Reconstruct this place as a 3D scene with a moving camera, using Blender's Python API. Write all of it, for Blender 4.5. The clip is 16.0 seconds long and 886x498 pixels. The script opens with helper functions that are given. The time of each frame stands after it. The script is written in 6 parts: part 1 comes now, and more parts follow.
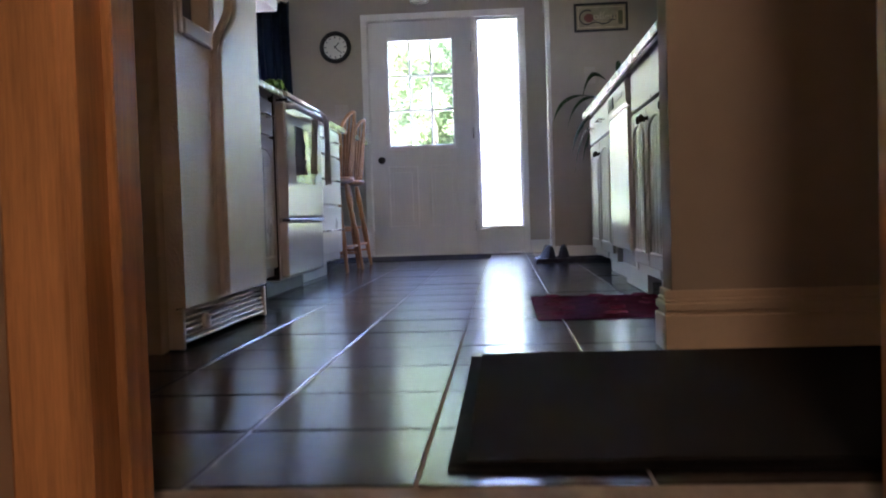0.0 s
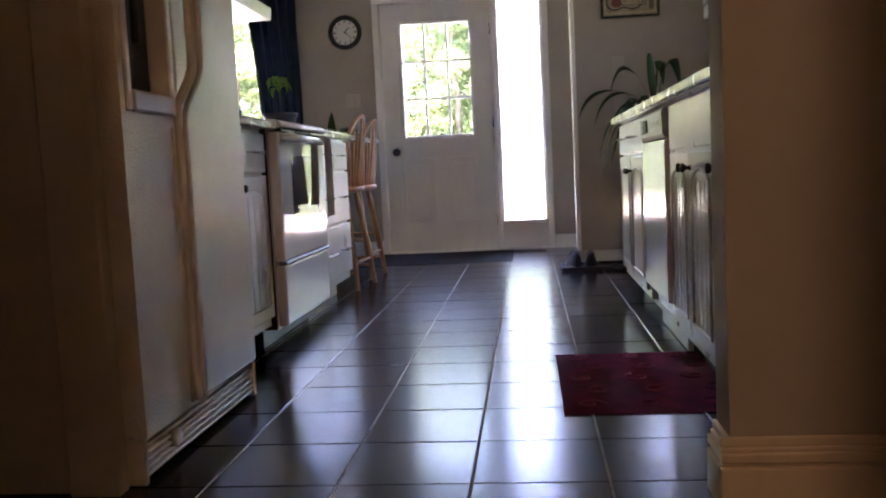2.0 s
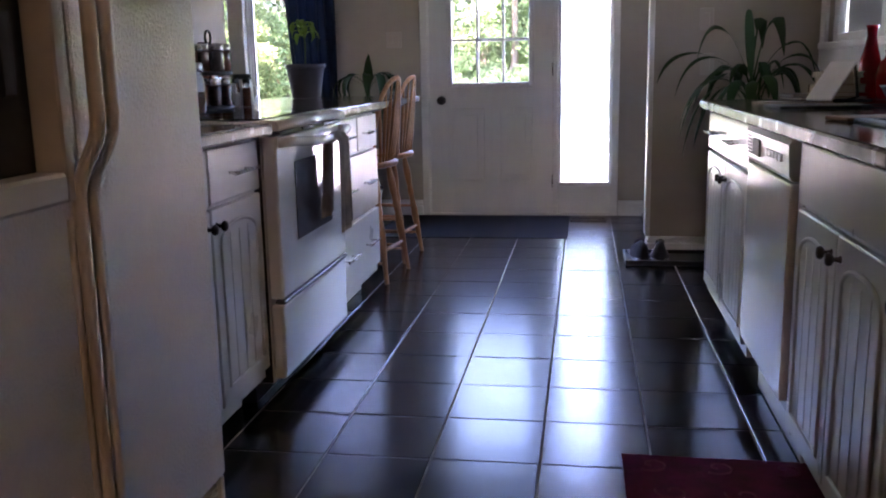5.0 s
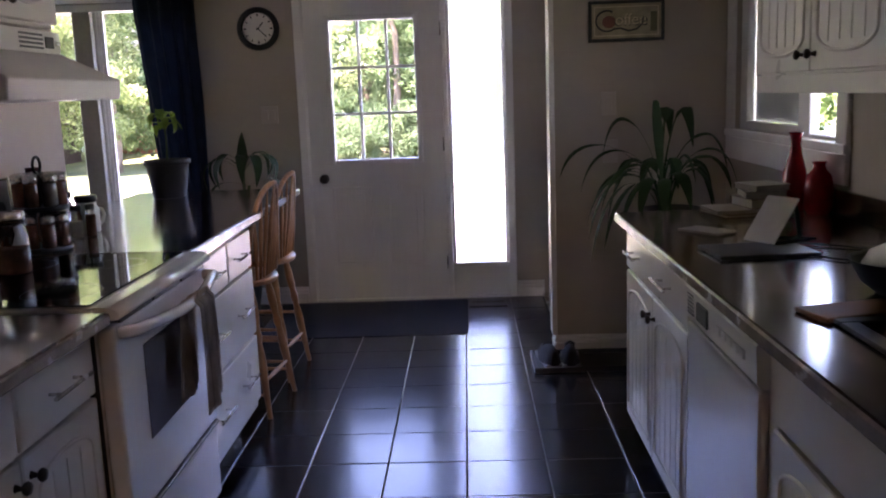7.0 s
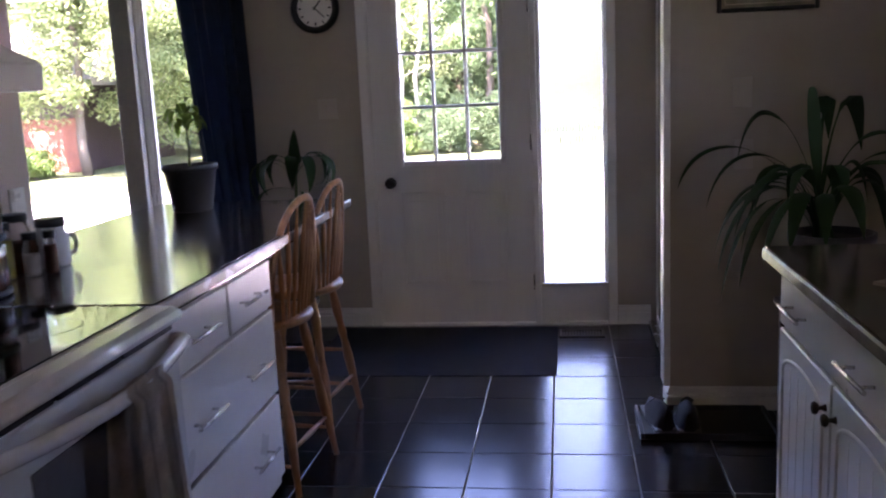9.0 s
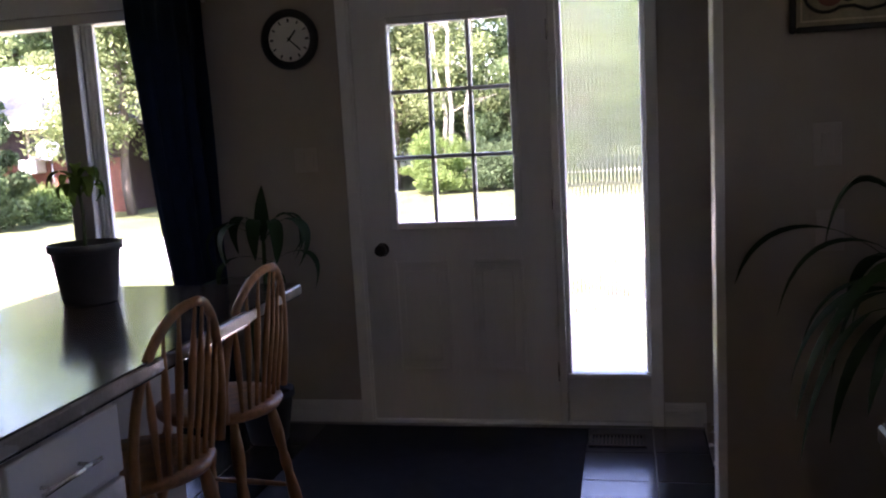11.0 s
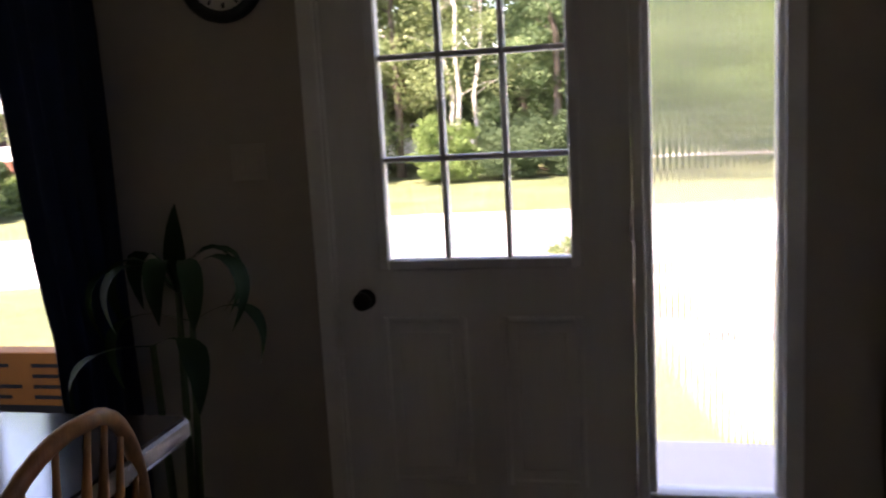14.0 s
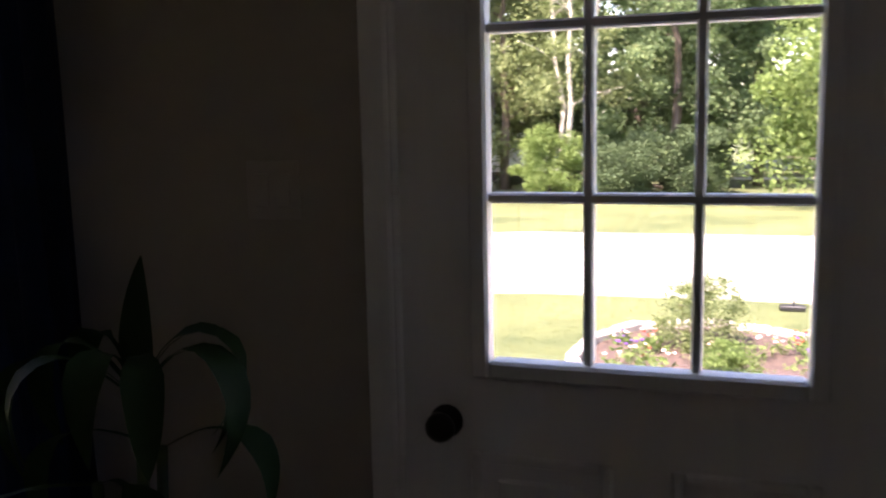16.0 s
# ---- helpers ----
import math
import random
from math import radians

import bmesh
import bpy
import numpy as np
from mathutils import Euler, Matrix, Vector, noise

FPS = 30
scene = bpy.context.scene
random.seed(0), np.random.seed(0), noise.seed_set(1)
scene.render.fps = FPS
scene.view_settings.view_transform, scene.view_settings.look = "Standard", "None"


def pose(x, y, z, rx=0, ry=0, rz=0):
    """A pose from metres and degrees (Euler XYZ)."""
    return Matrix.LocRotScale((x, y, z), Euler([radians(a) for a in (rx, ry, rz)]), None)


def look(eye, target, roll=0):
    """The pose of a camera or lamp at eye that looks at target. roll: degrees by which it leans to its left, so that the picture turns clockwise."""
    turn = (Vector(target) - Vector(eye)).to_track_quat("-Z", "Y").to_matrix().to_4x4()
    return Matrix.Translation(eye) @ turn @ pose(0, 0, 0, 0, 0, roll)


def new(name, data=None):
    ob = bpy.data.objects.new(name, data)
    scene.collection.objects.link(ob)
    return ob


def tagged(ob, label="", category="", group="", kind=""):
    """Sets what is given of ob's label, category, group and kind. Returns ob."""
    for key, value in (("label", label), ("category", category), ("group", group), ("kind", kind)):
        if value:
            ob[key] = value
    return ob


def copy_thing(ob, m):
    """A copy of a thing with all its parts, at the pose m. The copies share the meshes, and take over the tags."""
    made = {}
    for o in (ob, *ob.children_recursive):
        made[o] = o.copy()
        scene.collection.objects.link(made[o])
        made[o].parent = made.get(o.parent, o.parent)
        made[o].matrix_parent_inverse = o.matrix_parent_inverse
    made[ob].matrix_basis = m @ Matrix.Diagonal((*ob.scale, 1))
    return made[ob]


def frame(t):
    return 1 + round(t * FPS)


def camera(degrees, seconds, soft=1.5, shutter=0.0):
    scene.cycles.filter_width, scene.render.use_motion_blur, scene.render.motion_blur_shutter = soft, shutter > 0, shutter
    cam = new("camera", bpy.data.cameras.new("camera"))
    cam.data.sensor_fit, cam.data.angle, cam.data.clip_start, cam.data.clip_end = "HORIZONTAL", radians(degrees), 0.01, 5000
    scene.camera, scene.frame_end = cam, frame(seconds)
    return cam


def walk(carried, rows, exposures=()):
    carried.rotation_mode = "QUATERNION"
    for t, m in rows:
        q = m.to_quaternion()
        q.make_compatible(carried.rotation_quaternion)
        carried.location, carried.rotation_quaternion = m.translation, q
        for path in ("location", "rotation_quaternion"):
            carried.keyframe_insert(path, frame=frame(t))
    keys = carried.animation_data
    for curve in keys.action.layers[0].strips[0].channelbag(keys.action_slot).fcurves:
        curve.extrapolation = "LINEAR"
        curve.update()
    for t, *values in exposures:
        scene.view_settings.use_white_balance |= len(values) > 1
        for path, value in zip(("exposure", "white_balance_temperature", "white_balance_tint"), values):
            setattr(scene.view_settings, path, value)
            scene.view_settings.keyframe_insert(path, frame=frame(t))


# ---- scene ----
cam = camera(53.0, 16.0, soft=2.0, shutter=0.4)
PATH = [
    (0, (0.683, -7.743, 0.339), (0.546, -5.749, 0.265), -1.8),
    (0.5, (0.638, -7.587, 0.482), (0.527, -5.592, 0.389), -2.7),
    (1, (0.662, -7.471, 0.527), (0.601, -5.475, 0.41), -2.2),
    (1.5, (0.702, -7.374, 0.662), (0.571, -5.383, 0.522), -2.3),
    (2, (0.712, -7.321, 0.686), (0.515, -5.339, 0.507), -2.8),
    (2.5, (0.676, -7.184, 0.769), (0.434, -5.214, 0.523), -1.8),
    (3, (0.674, -7.082, 0.824), (0.43, -5.125, 0.494), 0.2),
    (3.5, (0.723, -6.939, 0.892), (0.419, -4.994, 0.537), 0.7),
    (6, (0.641, -6.244, 1.224), (0.359, -4.307, 0.815), -2.1),
    (6.5, (0.651, -6.117, 1.349), (0.433, -4.172, 0.936), -2.3),
    (7, (0.598, -5.932, 1.384), (0.538, -3.963, 1.038), -2.1),
    (7.5, (0.578, -5.745, 1.365), (0.502, -3.784, 0.98), -2.1),
    (8, (0.626, -5.498, 1.368), (0.386, -3.537, 1.055), -1.0),
    (8.5, (0.632, -5.295, 1.363), (0.304, -3.349, 1.037), -0.7),
    (9, (0.627, -5.004, 1.37), (0.354, -3.055, 1.013), -2.6),
    (9.5, (0.706, -4.745, 1.371), (0.455, -2.787, 1.051), -3.5),
    (10, (0.809, -4.486, 1.397), (0.407, -2.539, 1.178), -2.7),
    (12.5, (0.6, -3.288, 1.42), (0.216, -1.365, 1.03), -4.5),
    (13, (0.514, -3.05, 1.414), (0.338, -1.092, 1.043), -4.9),
    (13.5, (0.467, -2.845, 1.403), (0.272, -0.885, 1.056), -4.0),
    (14, (0.457, -2.569, 1.411), (0.035, -0.639, 1.099), -3.2),
    (14.5, (0.402, -2.326, 1.4), (-0.104, -0.419, 1.073), -3.1),
    (15, (0.281, -2.055, 1.412), (-0.164, -0.128, 1.113), -2.4),
    (15.5, (0.21, -1.809, 1.399), (-0.269, 0.11, 1.108), -2.0),
    (16, (0.163, -1.529, 1.406), (-0.474, 0.345, 1.121), -1.2),
]
walk(cam, [(t, look(eye, target, roll)) for t, eye, target, roll in PATH],
     [(0, 5.68, 5900, 42), (0.5, 5.9, 6400, 43), (1.5, 5.6, 6900, 45), (2.5, 5.55, 6500, 45), (3.5, 5.5, 6200, 46), (6, 5.15, 6250, 46), (7, 4.82, 6600, 49), (8.5, 4.75, 6300, 50), (9.5, 4.42, 6450, 49), (10.2, 4.0, 6450, 49),
      (12.5, 3.0, 7100, 38), (13, 3.55, 7300, 40), (13.4, 3.75, 7300, 40), (14, 3.0, 7400, 40), (14.5, 2.6, 7300, 40), (15, 2.6, 7200, 40), (16, 2.65, 7200, 40)])

# ---- daylight ----
SUN_EL, SUN_AZ = radians(61), radians(205)      # high, from behind the house
world = bpy.data.worlds.new("sky")
scene.world = world
world.use_nodes = True
wn = world.node_tree.nodes
sky = wn.new("ShaderNodeTexSky")
sky.sky_type, sky.sun_disc, sky.sun_elevation, sky.sun_rotation = "NISHITA", False, SUN_EL, SUN_AZ
world.node_tree.links.new(sky.outputs[0], wn["Background"].inputs[0])
wn["Background"].inputs[1].default_value = 0.15
sun = new("sun", bpy.data.lights.new("sun", "SUN"))
sun.data.energy, sun.data.angle, sun.data.color = 5.0, radians(0.53), (1.0, 0.95, 0.87)
sun_from = Vector((math.sin(SUN_AZ) * math.cos(SUN_EL), math.cos(SUN_AZ) * math.cos(SUN_EL), math.sin(SUN_EL)))
sun.matrix_world = look(sun_from * 40, (0, 0, 0))


# ---- materials ----
def mat(name, color, rough=0.5, metal=0.0, vary=0.12, scale=6.0, bump=0.0, bump_scale=60.0, grain=None, coat=0.0, coat_rough=0.1,
        per=0.0, spec=0.5, emit=None, rough_vary=0.08, tint=None, sheen_tint=None, coat_ior=1.5):
    """A painted, stone, metal or fabric surface: colour that varies at two scales, relief and uneven gloss."""
    m = bpy.data.materials.new(name)
    m.use_nodes = True
    n, l = m.node_tree.nodes, m.node_tree.links
    b = n["Principled BSDF"]
    b.inputs["Metallic"].default_value = metal
    b.inputs["Specular IOR Level"].default_value = spec
    b.inputs["Coat IOR"].default_value = coat_ior
    b.inputs["Coat Weight"].default_value, b.inputs["Coat Roughness"].default_value = coat, coat_rough
    if sheen_tint:
        b.inputs["Specular Tint"].default_value = (*sheen_tint, 1)
    tc = n.new("ShaderNodeTexCoord")
    mp = n.new("ShaderNodeMapping")
    l.new(tc.outputs["Object"], mp.inputs[0])
    if grain:
        mp.inputs["Scale"].default_value = grain
    big, fine = n.new("ShaderNodeTexNoise"), n.new("ShaderNodeTexNoise")
    big.inputs["Scale"].default_value, fine.inputs["Scale"].default_value = scale, scale * 9
    big.inputs["Detail"].default_value, fine.inputs["Detail"].default_value = 3, 4
    for t in (big, fine):
        l.new(mp.outputs[0], t.inputs["Vector"])
    add = n.new("ShaderNodeMath")
    add.operation = "MULTIPLY_ADD"
    l.new(fine.outputs[0], add.inputs[0])
    add.inputs[1].default_value = 0.45
    l.new(big.outputs[0], add.inputs[2])
    last = add
    if per:
        oi = n.new("ShaderNodeObjectInfo")
        pm = n.new("ShaderNodeMath")
        pm.operation = "MULTIPLY_ADD"
        l.new(oi.outputs["Random"], pm.inputs[0])
        pm.inputs[1].default_value = per
        l.new(add.outputs[0], pm.inputs[2])
        last = pm
    ramp = n.new("ShaderNodeValToRGB")
    c = Vector(color)
    lo, hi = c * (1 - vary), c * (1 + vary)
    if tint:
        hi = Vector(tint)
    ramp.color_ramp.elements[0].position, ramp.color_ramp.elements[1].position = 0.5, 0.95 + per * 0.6
    ramp.color_ramp.elements[0].color, ramp.color_ramp.elements[1].color = (*lo, 1), (*[min(v, 1) for v in hi], 1)
    l.new(last.outputs[0], ramp.inputs[0])
    l.new(ramp.outputs[0], b.inputs["Base Color"])
    rm = n.new("ShaderNodeMapRange")
    rm.inputs["To Min"].default_value, rm.inputs["To Max"].default_value = max(0.02, rough - rough_vary), min(1, rough + rough_vary)
    l.new(big.outputs[0], rm.inputs["Value"])
    l.new(rm.outputs[0], b.inputs["Roughness"])
    if bump:
        bt = n.new("ShaderNodeTexNoise")
        bt.inputs["Scale"].default_value, bt.inputs["Detail"].default_value = bump_scale, 3
        l.new(mp.outputs[0], bt.inputs["Vector"])
        bp = n.new("ShaderNodeBump")
        bp.inputs["Strength"].default_value, bp.inputs["Distance"].default_value = bump, 0.004
        l.new(bt.outputs[0], bp.inputs["Height"])
        l.new(bp.outputs[0], b.inputs["Normal"])
    if emit:
        b.inputs["Emission Color"].default_value, b.inputs["Emission Strength"].default_value = (*emit[0], 1), emit[1]
    return m


def leaf_mat(name, color, tint, through_it=0.35, rough=0.75):
    m = mat(name, color, rough, vary=0.3, scale=3.0, tint=tint, bump=0.1, spec=0.2)
    n, l = m.node_tree.nodes, m.node_tree.links
    isl = n.new("ShaderNodeNewGeometry")
    ramp = [x for x in n if x.type == "VALTORGB"][0]
    l.new(isl.outputs["Random Per Island"], ramp.inputs[0])
    ramp.color_ramp.elements[0].position, ramp.color_ramp.elements[1].position = 0.0, 1.0
    tr = n.new("ShaderNodeBsdfTranslucent")
    l.new(ramp.outputs[0], tr.inputs[0])
    mix = n.new("ShaderNodeMixShader")
    mix.inputs[0].default_value = through_it
    l.new(n["Principled BSDF"].outputs[0], mix.inputs[1])
    l.new(tr.outputs[0], mix.inputs[2])
    l.new(mix.outputs[0], n["Material Output"].inputs[0])
    return m


def pane_mat(name, gloss=0.06):
    """Thin clear window glass."""
    m = bpy.data.materials.new(name)
    m.use_nodes = True
    n, l = m.node_tree.nodes, m.node_tree.links
    n.remove(n["Principled BSDF"])
    tr, gl, mix = n.new("ShaderNodeBsdfTransparent"), n.new("ShaderNodeBsdfGlossy"), n.new("ShaderNodeMixShader")
    tr.inputs[0].default_value = (0.96, 0.98, 0.97, 1)
    gl.inputs["Roughness"].default_value = 0.02
    mix.inputs[0].default_value = gloss
    l.new(tr.outputs[0], mix.inputs[1]); l.new(gl.outputs[0], mix.inputs[2])
    l.new(mix.outputs[0], n["Material Output"].inputs[0])
    return m


def glass_mat(name, color=(1, 1, 1), rough=0.02, ior=1.45):
    m = bpy.data.materials.new(name)
    m.use_nodes = True
    b = m.node_tree.nodes["Principled BSDF"]
    b.inputs["Base Color"].default_value = (*color, 1)
    b.inputs["Roughness"].default_value = rough
    b.inputs["IOR"].default_value = ior
    b.inputs["Transmission Weight"].default_value = 1
    return m


WALL = mat("greige_wall_paint", (0.42, 0.365, 0.297), 0.75, vary=0.05, scale=2, bump=0.12, bump_scale=180)
SPLASH = mat("pale_pink_beige_paint", (0.55, 0.45, 0.39), 0.5, vary=0.05, scale=2, bump=0.08, bump_scale=150)
TRIM = mat("white_trim_paint", (0.77, 0.75, 0.71), 0.4, vary=0.05, scale=5, bump=0.05)
CREAM = mat("cream_trim_paint", (0.66, 0.55, 0.41), 0.45, vary=0.06, scale=5, bump=0.05)
DOORW = mat("white_door_paint", (0.76, 0.74, 0.71), 0.38, vary=0.05, scale=4, bump=0.12, bump_scale=90, grain=(1, 1, 0.15))
CEIL = mat("ceiling_paint", (0.72, 0.70, 0.66), 0.9, vary=0.04, scale=3, bump=0.3, bump_scale=120)
CAB = mat("white_thermofoil", (0.73, 0.70, 0.65), 0.28, vary=0.04, scale=3, bump=0.03, bump_scale=40, rough_vary=0.02)
ENAMEL = mat("white_enamel", (0.70, 0.69, 0.67), 0.16, vary=0.03, scale=3, rough_vary=0.015)
FRIDGE = mat("pebbled_bisque_fridge_skin", (0.76, 0.68, 0.56), 0.3, vary=0.05, scale=4, bump=0.8, bump_scale=130, rough_vary=0.02)
FRIDGE_S = mat("smooth_bisque_plastic", (0.70, 0.63, 0.53), 0.35, vary=0.05, scale=5, rough_vary=0.02)
GREYP = mat("dark_grey_plastic", (0.06, 0.06, 0.06), 0.45, vary=0.2)
BLACKP = mat("black_plastic", (0.015, 0.015, 0.016), 0.4, vary=0.2)
BLACKG = mat("black_ceramic_glass", (0.012, 0.012, 0.014), 0.05, vary=0.2, rough_vary=0.02, spec=0.6)
OVENG = mat("tinted_oven_glass", (0.15, 0.15, 0.16), 0.07, vary=0.1, rough_vary=0.02)
CHROME = mat("brushed_nickel", (0.62, 0.60, 0.57), 0.25, metal=1, vary=0.06, scale=20)
BRONZE = mat("antique_bronze", (0.085, 0.07, 0.06), 0.35, metal=1, vary=0.25, scale=40)
BLACKM = mat("oil_rubbed_black_metal", (0.03, 0.025, 0.022), 0.4, metal=0.7, vary=0.3)
COUNTER = mat("dark_brown_stone_laminate", (0.06, 0.035, 0.025), 0.14, vary=0.55, scale=9, tint=(0.15, 0.10, 0.075), bump=0.02, bump_scale=90, coat=0.65, coat_rough=0.15, rough_vary=0.03, spec=0.5, coat_ior=1.6)
BARTOP = mat("polished_dark_laminate", (0.05, 0.035, 0.028), 0.14, vary=0.55, scale=9, tint=(0.13, 0.09, 0.07), bump=0.02, bump_scale=90, coat=1.0, coat_rough=0.13, rough_vary=0.03, coat_ior=1.95)
# pale colour paints the light that the counter edges reflect
CEDGE = mat("counter_edge_sheen", (0.26, 0.22, 0.18), 0.25, vary=0.2, scale=14)
OAK = mat("honey_oak", (0.42, 0.19, 0.07), 0.36, vary=0.35, scale=5, grain=(8, 8, 0.8), bump=0.1, bump_scale=50)
STAIN = mat("orange_stained_wood", (0.44, 0.23, 0.09), 0.42, vary=0.35, scale=4, grain=(10, 10, 0.6), bump=0.12, bump_scale=40)
DARKW = mat("dark_walnut", (0.05, 0.028, 0.018), 0.35, vary=0.35, scale=6, grain=(8, 8, 1))
# bluish specular tint paints sky blue into the floor's reflections
TILE = mat("dark_brown_floor_tile", (0.013, 0.0115, 0.012), 0.20, vary=0.35, scale=5, bump=0.10, bump_scale=14, per=0.35, spec=0.52, rough_vary=0.05, sheen_tint=(0.78, 0.84, 1.0))
GROUT = mat("pale_grout", (0.26, 0.24, 0.22), 0.7, vary=0.3, scale=12, bump=0.2)
RUBBER = mat("ribbed_black_rubber", (0.009, 0.009, 0.010), 0.8, spec=0.25, vary=0.25, scale=20, bump=0.3, bump_scale=240)
RUG = mat("crimson_woven_rug", (0.20, 0.013, 0.075), 0.95, vary=0.35, scale=14, bump=0.6, bump_scale=300)
RUGP = mat("faded_rose_yarn", (0.24, 0.035, 0.09), 0.95, vary=0.3, scale=20, bump=0.6, bump_scale=300)
GREYMAT = mat("charcoal_entry_mat", (0.022, 0.022, 0.030), 0.9, vary=0.3, scale=16, bump=0.6, bump_scale=260)
NAVY = mat("navy_curtain_cloth", (0.010, 0.022, 0.045), 0.9, vary=0.25, scale=14, bump=0.3, bump_scale=300)
TOWEL = mat("taupe_tea_towel", (0.46, 0.38, 0.31), 0.95, vary=0.2, scale=18, bump=0.6, bump_scale=260)
TOWELS = mat("grey_towel_stripe", (0.34, 0.28, 0.235), 0.95, vary=0.2, scale=18, bump=0.6, bump_scale=260)
MIRROR = mat("silver_mirror", (0.88, 0.9, 0.89), 0.02, metal=1, vary=0.01, rough_vary=0.01)
PLATE = mat("beige_switch_plastic", (0.46, 0.41, 0.34), 0.4, vary=0.04)
WHITEP = mat("white_plastic", (0.70, 0.69, 0.66), 0.35, vary=0.04)
FACE = mat("clock_face_paper", (0.75, 0.73, 0.68), 0.6, vary=0.04)
SIGN_GREEN = mat("olive_ink", (0.12, 0.12, 0.06), 0.7, vary=0.2)
SIGN_BG = mat("aged_tan_board", (0.36, 0.31, 0.20), 0.7, vary=0.3, scale=12)
SIGN_INK = mat("cream_ink", (0.62, 0.52, 0.34), 0.7, vary=0.15)
SIGN_RED = mat("dull_red_ink", (0.20, 0.07, 0.05), 0.7, vary=0.2)
RED = mat("red_glazed_ceramic", (0.25, 0.008, 0.012), 0.15, vary=0.2, rough_vary=0.04)
POT = mat("dark_plastic_pot", (0.055, 0.05, 0.05), 0.5, vary=0.2, scale=10)
SOIL = mat("dark_soil", (0.03, 0.02, 0.014), 0.95, vary=0.5, scale=40, bump=1, bump_scale=90)
PAPER = mat("book_paper", (0.42, 0.36, 0.28), 0.8, vary=0.1, scale=30)
BOOKA = mat("beige_book_cover", (0.30, 0.25, 0.20), 0.5, vary=0.15)
BOOKB = mat("brown_book_cover", (0.17, 0.10, 0.06), 0.5, vary=0.15)
ORANGE = mat("orange_box_card", (0.52, 0.17, 0.02), 0.6, vary=0.12, scale=8)
INK = mat("black_print", (0.02, 0.018, 0.016), 0.6)
# near-white base paints the window's reflection on the tablet
SCREEN = mat("tablet_shell_glare", (0.78, 0.78, 0.82), 0.25, vary=0.05)
BOARD = mat("brown_cutting_board", (0.22, 0.10, 0.045), 0.5, vary=0.3, scale=5, grain=(1, 10, 10))
SPICE_A = mat("ground_spice_brown", (0.16, 0.06, 0.025), 0.9, vary=0.3, scale=40)
SPICE_C = mat("pale_salt", (0.6, 0.57, 0.5), 0.9, vary=0.1, scale=50)
JAR_A = mat("brown_spice_in_glass", (0.10, 0.045, 0.025), 0.12, vary=0.4, scale=30, rough_vary=0.03, coat=0.5)
JAR_B = mat("red_spice_in_glass", (0.17, 0.07, 0.045), 0.12, vary=0.3, scale=30, rough_vary=0.03, coat=0.5)
JAR_C = mat("grey_pepper_in_glass", (0.13, 0.115, 0.10), 0.12, vary=0.4, scale=40, rough_vary=0.03, coat=0.5)
REDCAP = mat("dark_red_cap", (0.07, 0.008, 0.01), 0.35)
PALEPRINT = mat("pale_grey_print", (0.45, 0.45, 0.47), 0.25, vary=0.3, scale=9)
YELLOW = mat("yellow_oil", (0.5, 0.36, 0.03), 0.3, vary=0.1)
JARGLASS = glass_mat("jar_glass")
PANE = pane_mat("clear_window_glass")
RIBBED = glass_mat("ribbed_obscure_glass", (1, 1, 1), 0.02, 1.33)
rn, rl = RIBBED.node_tree.nodes, RIBBED.node_tree.links
haze, blend = rn.new("ShaderNodeBsdfTranslucent"), rn.new("ShaderNodeMixShader")
haze.inputs[0].default_value, blend.inputs[0].default_value = (0.95, 0.97, 0.95, 1), 0.05
rl.new(rn["Principled BSDF"].outputs[0], blend.inputs[1]); rl.new(haze.outputs[0], blend.inputs[2])
rl.new(blend.outputs[0], rn["Material Output"].inputs[0])
LAMPGLASS = glass_mat("lamp_glass", (1, 0.98, 0.95), 0.08)
BULB = mat("unlit_bulb", (0.8, 0.78, 0.72), 0.3)
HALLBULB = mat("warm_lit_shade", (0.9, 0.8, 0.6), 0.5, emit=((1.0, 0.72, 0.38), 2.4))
LEAF = leaf_mat("dark_house_plant_leaf", (0.018, 0.045, 0.014), (0.035, 0.075, 0.022), 0.15, 0.7)
LEAFB = leaf_mat("young_bright_leaf", (0.11, 0.20, 0.03), (0.24, 0.36, 0.08), 0.45)
STEM = mat("green_stem", (0.05, 0.08, 0.02), 0.6, vary=0.3)
GRASS = mat("summer_lawn", (0.058, 0.085, 0.024), 0.95, vary=0.3, scale=0.6, tint=(0.12, 0.135, 0.048), bump=1.0, bump_scale=25)
BLADE = leaf_mat("grass_blade", (0.085, 0.115, 0.035), (0.16, 0.18, 0.06), 0.4)
CONCRETE = mat("pale_concrete", (0.50, 0.47, 0.43), 0.85, vary=0.12, scale=1.2, bump=0.4, bump_scale=40)
STONE = mat("pale_edging_stone", (0.42, 0.38, 0.34), 0.85, vary=0.25, scale=6, bump=0.6, bump_scale=25)
MULCH = mat("brown_mulch", (0.07, 0.045, 0.035), 0.95, vary=0.5, scale=20, bump=1, bump_scale=60)
BARK = mat("grey_brown_bark", (0.11, 0.085, 0.065), 0.95, vary=0.4, scale=8, grain=(4, 4, 0.7), bump=1, bump_scale=20)
BIRCH = mat("white_birch_bark", (0.50, 0.45, 0.38), 0.8, vary=0.3, scale=5, grain=(1, 1, 5), bump=0.4)
TREE_A = leaf_mat("maple_leaf", (0.12, 0.20, 0.05), (0.29, 0.40, 0.14), 0.55)
TREE_B = leaf_mat("shade_leaf", (0.12, 0.19, 0.085), (0.26, 0.36, 0.17), 0.55)
TREE_C = leaf_mat("spruce_needle", (0.06, 0.10, 0.045), (0.13, 0.19, 0.09), 0.4)
